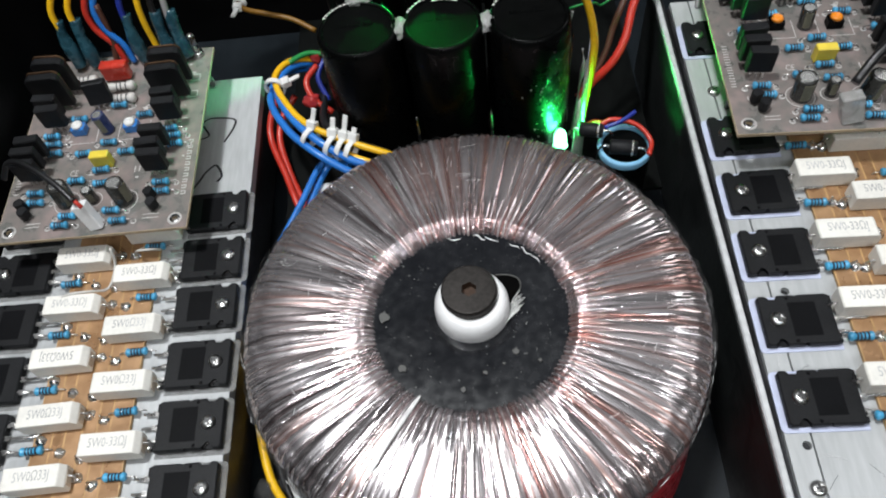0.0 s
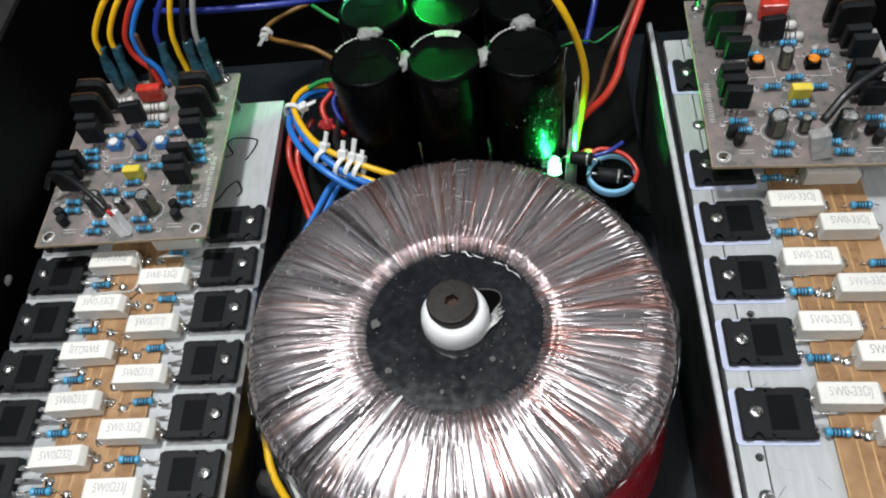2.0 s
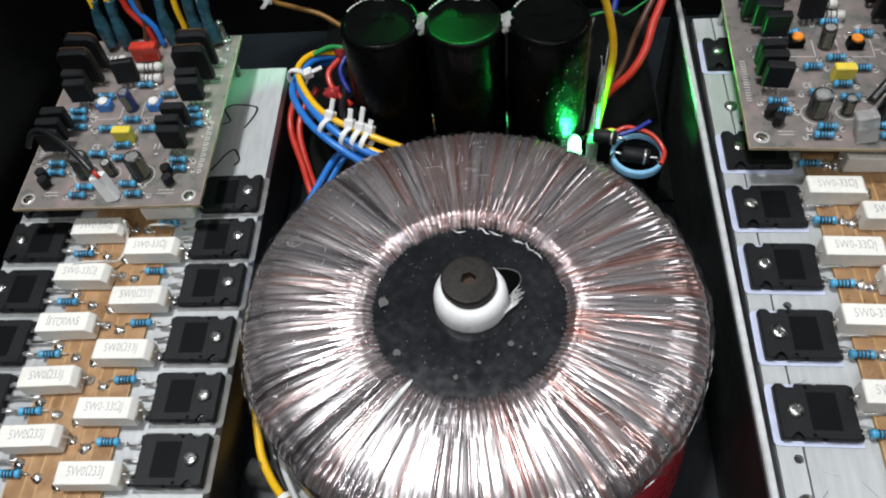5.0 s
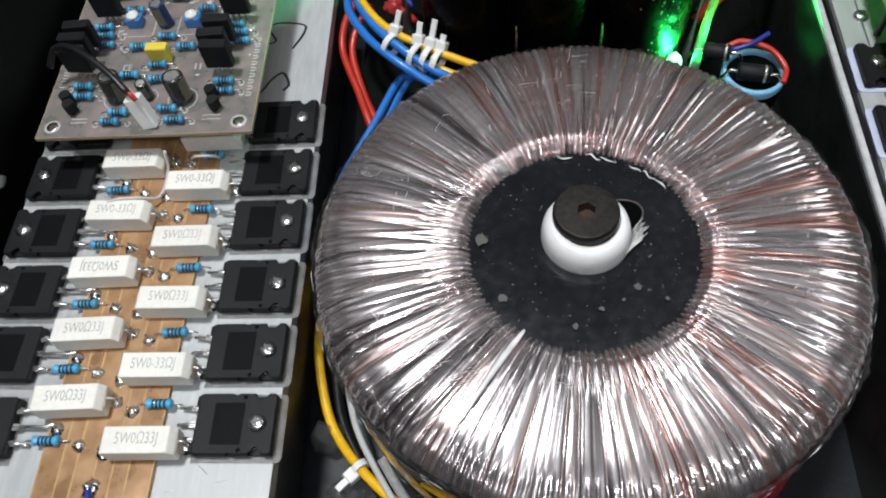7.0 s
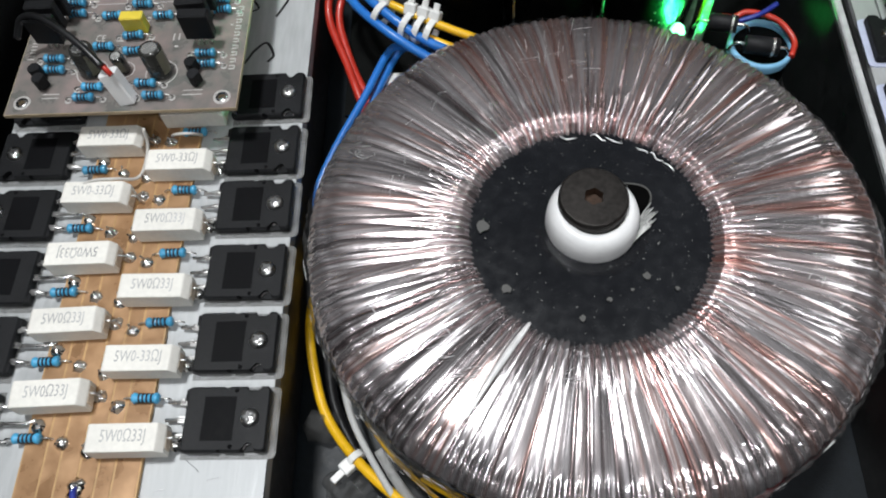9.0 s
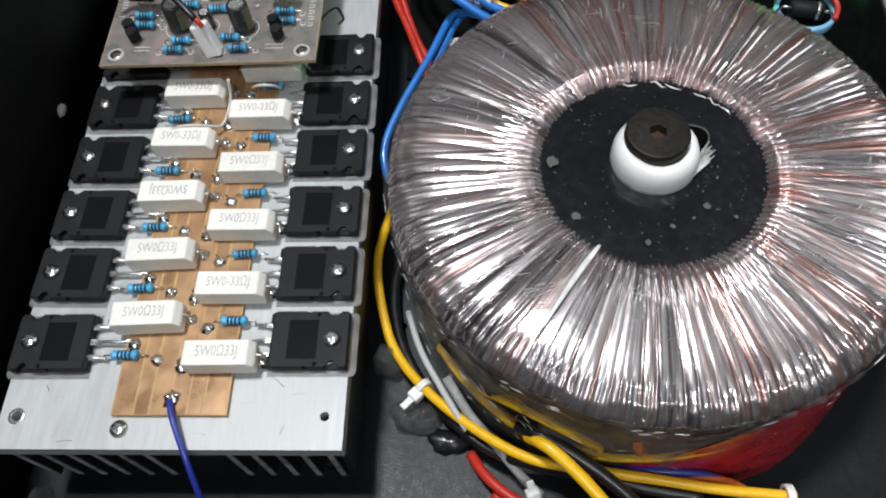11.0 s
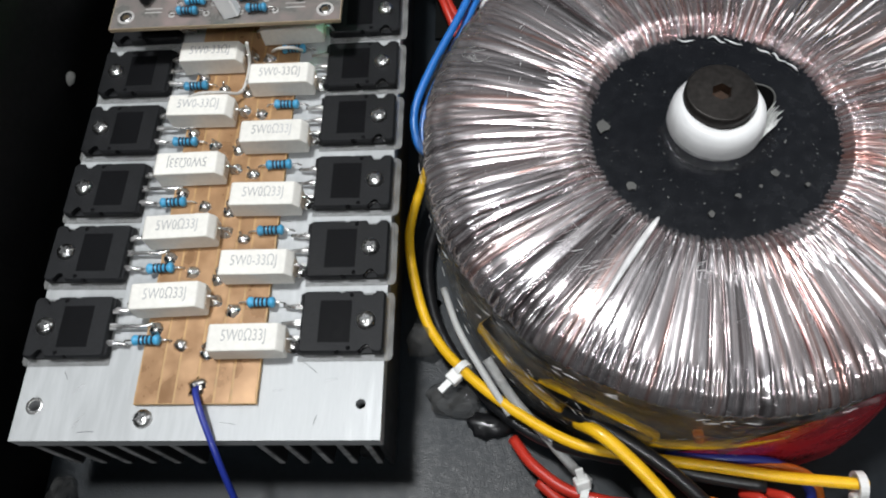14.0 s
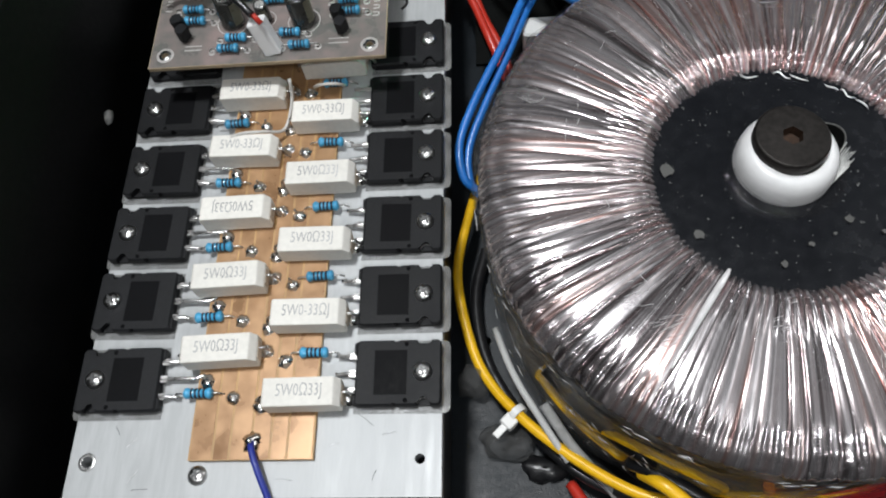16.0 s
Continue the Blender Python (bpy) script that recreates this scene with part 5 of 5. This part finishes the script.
# ---- reservoir capacitors ----
def reservoir(at, lid_mark):
    e = thing("reservoir_capacitor", at, "tall black can capacitor with a dark flat top", "capacitor", "reservoir capacitors")
    bm = bmesh.new()
    add_lathe(bm, [(0, 0), (17, 0), (17.3, 0.8), (17.3, 101.5), (17.0, 103.6), (16.2, 105.0), (15.0, 105.2), (14.6, 104.3)], seg=48)
    part("can", bm, cap_black, e, "glossy black sleeve")
    bm = bmesh.new()
    add_lathe(bm, [(14.7, 104.25), (5, 104.3), (0, 104.3)], seg=48)
    part("lid", bm, cap_top, e, "dark flat lid")
    for k in range(3):
        bm = bmesh.new()
        add_box(bm, (-6 + 5.2 * k, 2.5, 104.4), (4.0, 1.6, 0.12))
        part("print_bar", bm, cap_black, e)
    for k in range(12):
        a = radians(75 + 7 * k)
        bm = bmesh.new()
        add_box(bm, (0, 0, 0), (1.3, 0.9, 0.12), m=Matrix.Translation(Vector((15.9 * math.cos(a), 15.9 * math.sin(a), 105.2)) * MM) @ Matrix.Rotation(a + math.pi / 2, 4, "Z"))
        part("print_bar", bm, silk, e)
    if lid_mark:
        bm = bmesh.new()
        for k in range(4):
            a = radians(66 + 11 * k)
            add_box(bm, (0, 0, 0), (3.4, 4.0, 0.14), m=Matrix.Translation(Vector((14.6 * math.cos(a), 14.6 * math.sin(a), 105.3)) * MM) @ Matrix.Rotation(a + math.pi / 2, 4, "Z"))
        part("label", bm, silk, e, "small white label on the top edge")
    return e


for x, y in ((65.5, 170), (101.0, 169), (137.0, 168.2), (66.5, 206), (102.0, 205), (138.0, 204)):
    reservoir((x, y, 0), (x, y) == (101.0, 169))


# crumpled clear film round the can beside the lamp
e = thing("shrink_film", (137.0, 168.2, 0), "crumpled clear film wrapped round the side of a black can", "film")
bm = bmesh.new()
rows_ = []
for j in range(41):
    z = 12 + 2.1 * j
    ring = []
    for i in range(80):
        a = radians(-72 + 116 * i / 79)
        w = noise.noise(Vector((math.cos(a) * 9, math.sin(a) * 9, z * 0.11)))
        w2 = noise.noise(Vector((math.cos(a) * 26, math.sin(a) * 26, z * 0.3 + 5)))
        r = 18.4 + 0.55 * w + 0.4 * w2
        ring.append(bm.verts.new(Vector((r * math.cos(a), r * math.sin(a), z + w2)) * MM))
    rows_.append(ring)
for a, b in zip(rows_, rows_[1:]):
    for i in range(79):
        bm.faces.new((a[i], a[i + 1], b[i + 1], b[i])).smooth = True
part("sheet", bm, film_can, e, "thin crumpled clear film")


def glue(at, s, label, material=None, seed=1):
    bm = bmesh.new()
    bmesh.ops.create_icosphere(bm, subdivisions=3, radius=1.0)
    for v in bm.verts:
        k = 1 + 0.35 * noise.noise(v.co * 1.7 + Vector((seed * 3.1, 0, 0))) + 0.22 * noise.noise(v.co * 4.6 + Vector((0, seed * 1.7, 0)))
        v.co = Vector((v.co.x * s[0] * k, v.co.y * s[1] * k, max(-0.35, v.co.z) * s[2] * k)) * MM
    for f in bm.faces:
        f.smooth = True
    solid("glue_blob", bm, material or hot_glue, label, "glue", "glue blobs", at=at)


glue((83.0, 170, 102.5), (4.2, 5.5, 3.0), "milky hot-melt glue between two capacitor tops", seed=1)
glue((119.0, 169, 102.5), (4.2, 5.5, 3.0), "milky hot-melt glue between two capacitor tops", seed=2)
glue((66.0, 188, 104.6), (6.0, 4.0, 3.0), "milky hot-melt glue between capacitor tops", seed=3)
glue((138.0, 186, 104.8), (5.5, 4.2, 3.5), "milky hot-melt glue between capacitor tops", seed=5)
glue((13.5, 9.0, 6.0), (6.6, 5.6, 9.5), "clear hot-melt glue blob holding the yellow wire", clear_glue, seed=6)
glue((25.0, -12.0, 2.0), (9.5, 6.5, 8.0), "dirty hot-melt glue blob on the case floor", clear_glue, seed=7)
glue((36.0, -20.5, 1.0), (7.5, 4.5, 4.5), "dirty hot-melt glue blob on the case floor", wires_mat["black"], seed=8)
glue((-117.0, 98.5, 48.0), (1.4, 2.6, 2.6), "small pale glue crumb on the black side", None, seed=9)
glue((-110.0, -44.0, 1.0), (4.0, 6.0, 8.0), "dirty hot-melt glue blob on the case floor", clear_glue, seed=10)

# glue spattered over the side of the capacitor beside the lamp
bm = bmesh.new()
g4 = random.Random(5)
for k in range(70):
    a = radians(g4.gauss(-48, 26))
    z = 44 + abs(g4.gauss(0, 24))
    if z > 98:
        continue
    m = Matrix.Translation(Vector((137.0 + 17.3 * math.cos(a), 168.2 + 17.3 * math.sin(a), z)) * MM) @ Matrix.Rotation(a, 4, "Z") @ Matrix.Diagonal((0.35, 0.55, g4.uniform(0.4, 1.3), 1))
    bmesh.ops.create_icosphere(bm, subdivisions=1, radius=g4.uniform(0.35, 0.9) * MM, matrix=m)
solid("glue_spatter", bm, hot_glue, "tiny glue specks spattered on the capacitor side", "glue")
for pts, r in (([(157.5, 184, 20), (157, 183, 60), (156, 180, 78), (157.5, 182, 92)], 1.4), ([(160.5, 172, 20), (161, 171, 55), (162, 170, 70), (161, 171, 80)], 1.2), ([(158.0, 152, 20), (158.5, 151, 45), (158, 150, 58), (157, 150, 64)], 1.1)):
    bm = bmesh.new()
    add_tube(bm, pts, lambda t: r * (0.95 - 0.4 * t + 0.45 * math.sin(11 * t + r)), 7)
    solid("glue_strand", bm, hot_glue, "drawn strand of clear hot-melt glue beside the capacitor", "glue", "glue strands")
for at, size in (((157.5, 149.0, 19.9), (2.2, 2.0, 48.0)), ((160.5, 156.0, 19.9), (1.6, 1.6, 66.0))):
    glue(at, size, "tall drawn lump of clear hot-melt glue beside the lamp", seed=int(at[0]))
red_gloss = mat("red_glossy_lacquer", (0.34, 0.03, 0.03), 0.2, vary=0.3, coat=0.5)
for at, s in (((34.9, 180, 55), (4.0, 3.5, 3.6)), ((36.0, 208, 56), (3.2, 3.2, 3.6))):
    glue(at, s, "glossy red lacquered blob on a wire splice", red_gloss, seed=int(at[1]))

# small capacitor with pale blue rim and the parts soldered over it
e = thing("filter_capacitor", (176.0, 135.5, 0), "upright black capacitor with a pale blue rim", "capacitor")
bm = bmesh.new()
add_lathe(bm, [(0, 0), (11.6, 0), (11.6, 52.5), (11.2, 54.0)], seg=40)
part("can", bm, cap_black, e)
bm = bmesh.new()
add_lathe(bm, [(11.65, 51.6), (11.9, 54.6), (11.4, 55.6), (10.3, 55.6), (10.0, 54.4), (10.0, 53.4)], seg=40)
part("rim", bm, mat("pale_blue_sleeve", (0.22, 0.48, 0.70), 0.4), e, "pale blue plastic rim")
bm = bmesh.new()
add_lathe(bm, [(10.4, 53.5), (0, 53.6)], seg=40)
part("lid", bm, cap_top, e)


def axial(a, b, r, label, trail):
    e = thing("power_diode", (0, 0, 0), label, "diode", "black diodes")
    a, b = Vector(a), Vector(b)
    d = (b - a).normalized()
    bm = bmesh.new()
    add_cyl(bm, a, b, r, 14, 0.4)
    part("body", bm, epoxy, e)
    for s, q, k in ((a, -d, trail), (b, d, trail)):
        bm = bmesh.new()
        add_tube(bm, [s - q * 0.5, s + q * 3, s + q * k + Vector((0, 0, -4))], 0.6, 6, 4)
        part("lead", bm, tin, e)
    e2 = bmesh.new()
    add_cyl(e2, a + (b - a) * 0.78, a + (b - a) * 0.86, r + 0.05, 14)
    part("band", e2, cap_alu, e)
    return e


axial((168.5, 132.5, 58.5), (180.0, 130.0, 58.5), 3.4, "black axial diode soldered over the small capacitor", 5)
axial((157.0, 142.5, 60.0), (166.5, 139.5, 61.0), 3.2, "black axial diode beside the green indicator lamp", 5)
e = thing("indicator_lamp", (150.6, 152.0, 38.0), "small green indicator lamp, lit, among the wires", "lamp")
bm = bmesh.new()
add_lathe(bm, [(0, 0), (3.5, 0), (3.5, 1), (3.1, 1.0), (3.1, 5.6), (2.4, 7.6), (1.1, 8.8), (0, 9.0)], seg=20, m=Matrix.Rotation(radians(-20), 4, "X"))
part("lens", bm, emit, e, "lit green lens")
for x in (-1.2, 1.2):
    bm = bmesh.new()
    add_tube(bm, [(x, 0, 0.2), (x, 0.5, -8), (x, 1, -17.8)], 0.35, 5, 4)
    part("leg", bm, tin, e)

e = thing("indicator_lamp", (90.5, 233, 113.2), "small green indicator lamp, lit, behind the capacitors", "lamp")
bm = bmesh.new()
add_lathe(bm, [(0, 0), (2.9, 0), (2.9, 1), (2.5, 1.0), (2.5, 5.5), (1.9, 7.3), (0.9, 8.2), (0, 8.4)], seg=20)
part("lens", bm, emit, e, "lit green lens")
bm = bmesh.new()
add_tube(bm, [(0, 0, 0.1), (0, 3, -8), (0, 4, -50), (0, 4, -112.7)], 1.2, 8)
part("stalk", bm, rubber, e)

# ---- wires ----
def wire(color, pts, r, label, seg=10, material=None):
    bm = bmesh.new()
    add_tube(bm, pts, r, seg)
    return solid("wire", bm, material or wires_mat[color], label, "wire", "wires")


# left bundle from the transformer to the supply board
wire("blue", [(70, 138, 50), (55, 141, 55), (40, 150, 60), (27, 165, 61), (19, 184, 60), (24, 200, 58), (40, 212, 50)], 1.8, "thick bright blue wire in the tied bundle")
wire("blue", [(66, 134, 46), (52, 138, 52), (37, 147, 57), (24, 162, 57), (15, 182, 56), (20, 200, 55), (36, 213, 45)], 1.8, "thick bright blue wire in the tied bundle")
wire("yellow", [(138, 132, 48), (122, 138, 57), (106, 140, 59), (92, 141, 57), (80, 141, 53), (68, 143, 57), (52, 149, 60), (36, 158, 62), (25, 172, 62), (18, 190, 62), (25, 203, 60), (40, 210, 52)], 1.6, "yellow wire in the tied bundle")
wire("yellow", [(78, 138, 49), (64, 140, 53), (50, 146, 55)], 1.6, "yellow wire in the tied bundle")
wire("black", [(136, 137, 46), (122, 142, 54), (106, 144, 56), (92, 144.5, 54), (79, 144, 50), (66, 146, 55), (52, 152, 57), (42, 164, 56), (40, 182, 52), (38, 200, 46)], 1.9, "black wire in the tied bundle")
wire("blue", [(52, 147, 44), (42, 152, 42), (36, 151, 40), (27, 130, 38), (16, 108, 34), (10, 92, 30), (11, 80, 26), (16, 76, 22)], 1.6, "blue wire dropping beside the transformer")
wire("blue", [(54, 150, 42), (44, 154, 40), (38, 150, 37), (29, 129, 34), (19, 107, 30), (13, 91, 26), (14, 78, 22), (22, 73, 18)], 1.6, "blue wire dropping beside the transformer")
wire("red", [(16, 198, 44), (10, 190, 38), (9, 178, 32), (17, 157, 28), (22, 143, 26), (28, 128, 20), (32, 120, 12)], 1.7, "red wire running down beside the transformer")
wire("red", [(22, 199, 40), (15, 190, 35), (13, 178, 30), (19, 158, 25), (25, 144, 23), (31, 129, 18), (36, 120, 10)], 1.7, "red wire running down beside the transformer")
wire("red", [(38, 196, 62), (33, 188, 60), (36, 180, 56), (44, 176, 50)], 1.5, "short red wire behind the bundle")
wire("navy", [(42, 200, 62), (38, 192, 58), (42, 184, 50)], 1.3, "short dark blue wire behind the bundle")
wire("green", [(24, 201, 61), (32, 207, 60), (40, 208, 58)], 1.3, "green wire end behind the bundle")
# yellow and black lead along the transformer foot
wire("yellow", [(26, 118, 10), (18, 92, 12), (12, 68, 16), (8, 45, 16), (12.5, 20, 14), (19.5, 5, 14), (32.5, -10, 17), (48, -22.5, 20), (62, -31, 23), (74, -34.5, 25), (89, -37, 26), (104, -39, 26), (124, -42, 26), (146, -44, 26)], 1.8, "thick yellow wire curving round the transformer foot")
wire("black", [(18, 60, 5), (14, 40, 6), (17, 18, 7), (26, 0, 8), (38, -16, 11), (52, -27, 13), (68, -33, 17), (84, -37, 22), (100, -41, 23), (118, -44, 23)], 2.0, "thick black wire curving round the transformer foot")
wire("yellow", [(63, -27, 33), (67, -30.5, 38), (72.5, -35, 38.5), (81, -43, 36), (90, -53, 32), (98, -64, 27)], 2.1, "thick yellow wire looping up to the front")
wire("black", [(60, -24, 33), (66, -27.5, 37), (76, -33, 36), (88, -41, 33), (100, -51, 28), (110, -60, 20)], 2.2, "black wire beside the yellow loop")
wire("red", [(44, -26, 6), (50, -35, 9), (60, -43, 11), (72, -47, 13), (86, -49, 14), (100, -52, 12)], 1.9, "red wire along the case front")
wire("red", [(52, -40, 6), (60, -47, 8), (72, -51, 10), (88, -53, 11), (100, -56, 9)], 1.9, "red wire along the case front")
wire("orange", [(96, -36, 20), (108, -38, 22), (122, -38, 22), (133, -41, 19), (138, -48, 10)], 1.7, "orange wire in the front bundle")
wire("orange", [(96, -48, 22), (102, -49, 24), (110, -52, 22), (116, -58, 16)], 1.7, "orange wire end in the front bundle")
wire("navy", [(90, -35, 22), (106, -36, 24), (122, -37, 22), (132, -43, 18), (134, -52, 10)], 1.6, "dark blue wire in the front bundle")
wire("red", [(112, -45, 18), (117, -48, 22), (119, -54, 18), (120, -60, 10)], 1.6, "red wire end in the front bundle")
wire("red", [(120, -45, 18), (125, -48, 22), (127, -54, 18), (128, -60, 10)], 1.6, "red wire end in the front bundle")
wire("white", [(21, 24, 17), (26.5, 7, 22), (34, -7, 22), (43, -21, 18)], 1.2, "white braided sleeve beside the transformer")
wire("grey", [(36, -4, 24), (44, -16, 20), (55, -28, 15), (64, -37, 9), (68, -40, 6)], 1.7, "translucent sleeved wire beside the transformer", material=hot_glue)
wire("navy", [(-50, -19.8, 48), (-49.5, -22, 49), (-47, -28, 49), (-43, -37, 46), (-40, -46, 38), (-37, -58, 20), (-34, -68, 4)], 1.0, "dark blue wire soldered to the copper strip")
glue((-50, -19.6, 45.6), (3.6, 3.2, 3.4), "solder blob on the copper strip", solder, seed=12)
wire("grey", [(-46, 100, 62), (-47, 97, 54), (-50, 88, 50), (-56, 84, 55), (-64, 83, 55.5), (-72, 80, 53)], 0.6, "thin pale wire looping from under the driver board", 8, white_res)
wire("grey", [(-40, 104, 52), (-36, 101, 57), (-31, 101, 57), (-29, 104, 52)], 0.55, "thin pale jumper wire", 8, white_res)
# wires that rise from the back of the first driver board
for color, x0, x1, y1 in (("yellow", -78, -58, 238), ("yellow", -70, -52, 240), ("red", -62, -45, 243), ("blue", -58, -40, 246), ("navy", -46, -32, 240), ("yellow", -38, -38, 246), ("black", -32, -30, 244), ("grey", -26, -28, 246)):
    wire(color, [(x0 + (8 if color in ("red", "blue") else 2), 204, 68.5), (x0 + (6 if color in ("red", "blue") else 1), 206, 78), (x0, 208, 88), (x0 + 0.5, 212, 100), ((x0 * 0.6 + x1 * 0.4) + 6, 222, 116), (x1 + 16, y1, 122), (x1 + 28, y1 + 22, 112), (x1 + 36, y1 + 32, 90)], 1.5, color + " wire rising from the back of the driver board")
for x in (-78, -70, -46, -32, -25):
    bm = bmesh.new()
    add_tube(bm, [(x + 1.5, 204, 69), (x + 0.8, 205.5, 76), (x, 207.5, 84), (x + 0.3, 210, 92)], lambda t: 3.3 - 1.0 * t * t + 0.35 * math.sin(9 * t + x), 12)
    solid("heat_shrink", bm, wires_mat["teal"], "teal heat-shrink sleeve on a wire joint", "sleeve", "heat-shrink sleeves")
wire("brown", [(-58, 203, 70), (-56, 207, 82), (-57, 211, 98)], 1.4, "brown wire standing on the driver board")
# black input lead of the first driver board
wire("black", [(-53.5, 110, 83), (-61, 117, 86), (-71, 125, 87), (-80, 131, 86), (-88, 134, 82), (-92, 131, 76)], 1.3, "black screened input lead on the driver board")
wire("red", [(-51, 108.5, 80.5), (-54.5, 111.5, 83.5)], 0.9, "red core of the input lead")
wire("black", [(256, 122, 96), (266, 130, 104), (280, 138, 108), (296, 148, 106)], 1.8, "black screened input lead on the driver board")
# wires behind, right
wire("yellow", [(161, 160, 40), (162.5, 163, 54), (164.5, 166, 68), (165.3, 168.5, 86), (161.5, 170.5, 104), (155, 173, 120), (146, 182, 132), (140, 204, 134), (142, 236, 116)], 1.7, "thick yellow wire standing behind the capacitors")
wire("red", [(162, 176, 44), (170, 179, 52), (178, 181.5, 60), (184, 188, 68), (188, 198, 76), (194, 209, 85), (204, 232, 92), (214, 258, 84)], 2.0, "thick red wire curving up behind")
wire("brown", [(163, 179, 46), (171, 183, 54), (176, 188, 62), (179, 193, 70), (182.5, 197, 78), (191, 211, 87), (200, 234, 88)], 1.5, "brown wire curving up behind")
wire("navy", [(170, 208, 70), (176, 226, 84), (178, 246, 88), (172, 262, 80)], 1.6, "dark blue wire behind the capacitors")
wire("green", [(152, 186, 88), (160, 184, 93), (168, 188, 90), (174, 198, 80), (186, 208, 80)], 0.5, "thin green wire behind the capacitors")
wire("red", [(166, 145, 58), (172, 146.5, 60), (182, 143, 59), (187, 135, 57), (185, 128, 56)], 1.1, "thin red wire over the small capacitor")
wire("navy", [(168, 143, 59), (175, 144, 61), (182, 148, 62)], 1.0, "thin blue wire over the small capacitor")
wire("red", [(162, 160, 40), (166, 158, 46), (169, 154, 50), (170, 148, 54)], 1.1, "thin red wire beside the small capacitor")
wire("black", [(196, 226, 84), (214, 240, 92), (240, 252, 98), (270, 262, 98)], 1.9, "black wire running across the back")
# wires along the back
wire("navy", [(-60, 246, 84), (-38, 238, 88), (-12, 237, 88), (14, 240, 86), (40, 250, 80)], 1.8, "dark blue wire running along the back")
# yellow wire in shadow: the shade is in its dark ochre colour
wire("ochre", [(34, 232, 52), (22, 238, 56), (8, 242, 58), (-4, 248, 58), (-6, 258, 58), (6, 266, 60), (18, 270, 62)], 1.4, "ochre wire loop along the back, its shade in the colour")
wire("green", [(20, 268, 62), (32, 258, 60), (46, 250, 56)], 1.1, "thin green wire along the back")

# ---- cable ties ----
def tie(c, axis, r, tail, label="white nylon cable tie round the wires"):
    """A loop round the wires with its square head and cut tail."""
    e = thing("cable_tie", c, label, "cable tie", "cable ties")
    a = Vector(axis).normalized()
    u = a.cross(Vector((0, 0, 1))).normalized()
    w = u.cross(a)
    bm = bmesh.new()
    loops = []
    for k in range(20):
        t = 2 * math.pi * k / 20
        d = u * math.cos(t) + w * math.sin(t)
        loops.append([bm.verts.new((d * (r + dr) + a * da) * MM) for dr, da in ((0, -1.2), (0.9, -1.2), (0.9, 1.2), (0, 1.2))])
    for k in range(20):
        p, q = loops[k], loops[(k + 1) % 20]
        for j in range(4):
            bm.faces.new((p[j], p[(j + 1) % 4], q[(j + 1) % 4], q[j]))
    part("strap", bm, nylon, e)
    t = Vector(tail)
    h = t.normalized() * (r + 1.5)
    m = Matrix.Translation(h * MM) @ t.to_track_quat("Z", "Y").to_matrix().to_4x4()
    bm = bmesh.new()
    add_box(bm, (0, 0, 0), (4.6, 3.8, 4.2), 0.4, m=m)
    part("head", bm, nylon, e)
    bm = bmesh.new()
    add_box(bm, (0, 0, t.length / 2 + 1), (2.4, 0.9, t.length), 0.15, m=m)
    part("tail", bm, nylon, e)


tie((36, 154.5, 58), (-0.7, 0.7, 0.1), 4.6, (2, 3, 6))
tie((46, 149, 57), (-0.8, 0.6, 0.1), 4.8, (1, 3, 5))
tie((50.5, 147.5, 56.5), (-0.8, 0.5, 0.1), 4.8, (2, 4, 7))
tie((54.5, 146, 56), (-0.85, 0.5, 0.1), 4.6, (1, 2, 3))
tie((18, 186, 60), (0.2, 1, 0), 4.4, (6, 1, 2))
tie((27.5, -4.8, 15.5), (0.6, -0.7, 0.1), 2.4, (-4, -4, 0))
tie((144, -44, 25), (1, 0, 0), 3.2, (0, -5, -3))
tie((66, -45, 11), (1, -0.3, 0.1), 3.6, (-1, 3, 4))
tie((-6, 252, 58), (0.3, 1, 0), 2.6, (-1, -9, 2))

# ---- small things on the floor ----
e = thing("terminal_block", (124, -60, 0), "white plastic terminal block under the front wires", "terminal block")
bm = bmesh.new()
add_box(bm, (0, 0, 9), (46, 12, 18), 0.6)
part("body", bm, nylon, e)
# supply board edge under the left bundle; widened and blackened to darken the floor
e = thing("supply_board", (62, 150, 20), "supply board under the capacitors and wires, extended as a dark cover over the floor", "circuit board")
bm = bmesh.new()
add_plate(bm, [(-46, -14), (136, -14), (136, 128), (-46, 128)], -1.6, 0.0)
part("board", bm, mat("darkened_supply_board", (0.0022, 0.0028, 0.0026), 0.55, vary=0.3, spec=0.1), e)
bm = bmesh.new()
add_box(bm, (-20, -8, 7), (14, 9, 14), 0.8)
part("terminal", bm, nylon, e, "white terminal")
bm = bmesh.new()
add_box(bm, (-14, -11, 15), (4, 4, 3), 0.4)
part("clamp", bm, yellow_box, e, "brass clamp")
for x in (24, 44, 64):
    bm = bmesh.new()
    add_box(bm, (x - 20, 0, -11), (6, 6, 18.8))
    part("support", bm, rubber, e)
for x, y, z in ((86, 151.0, 20.0), (119, 150.5, 20.0)):
    bm = bmesh.new()
    add_tube(bm, [(x, y, z), (x, y, z + 26), (x - 0.3, y, z + 48)], lambda t: 1.2 - 0.8 * t, 8)
    solid("metal_tag", bm, tin, "thin bright metal tag between the capacitors", "metal tag", "metal tags")
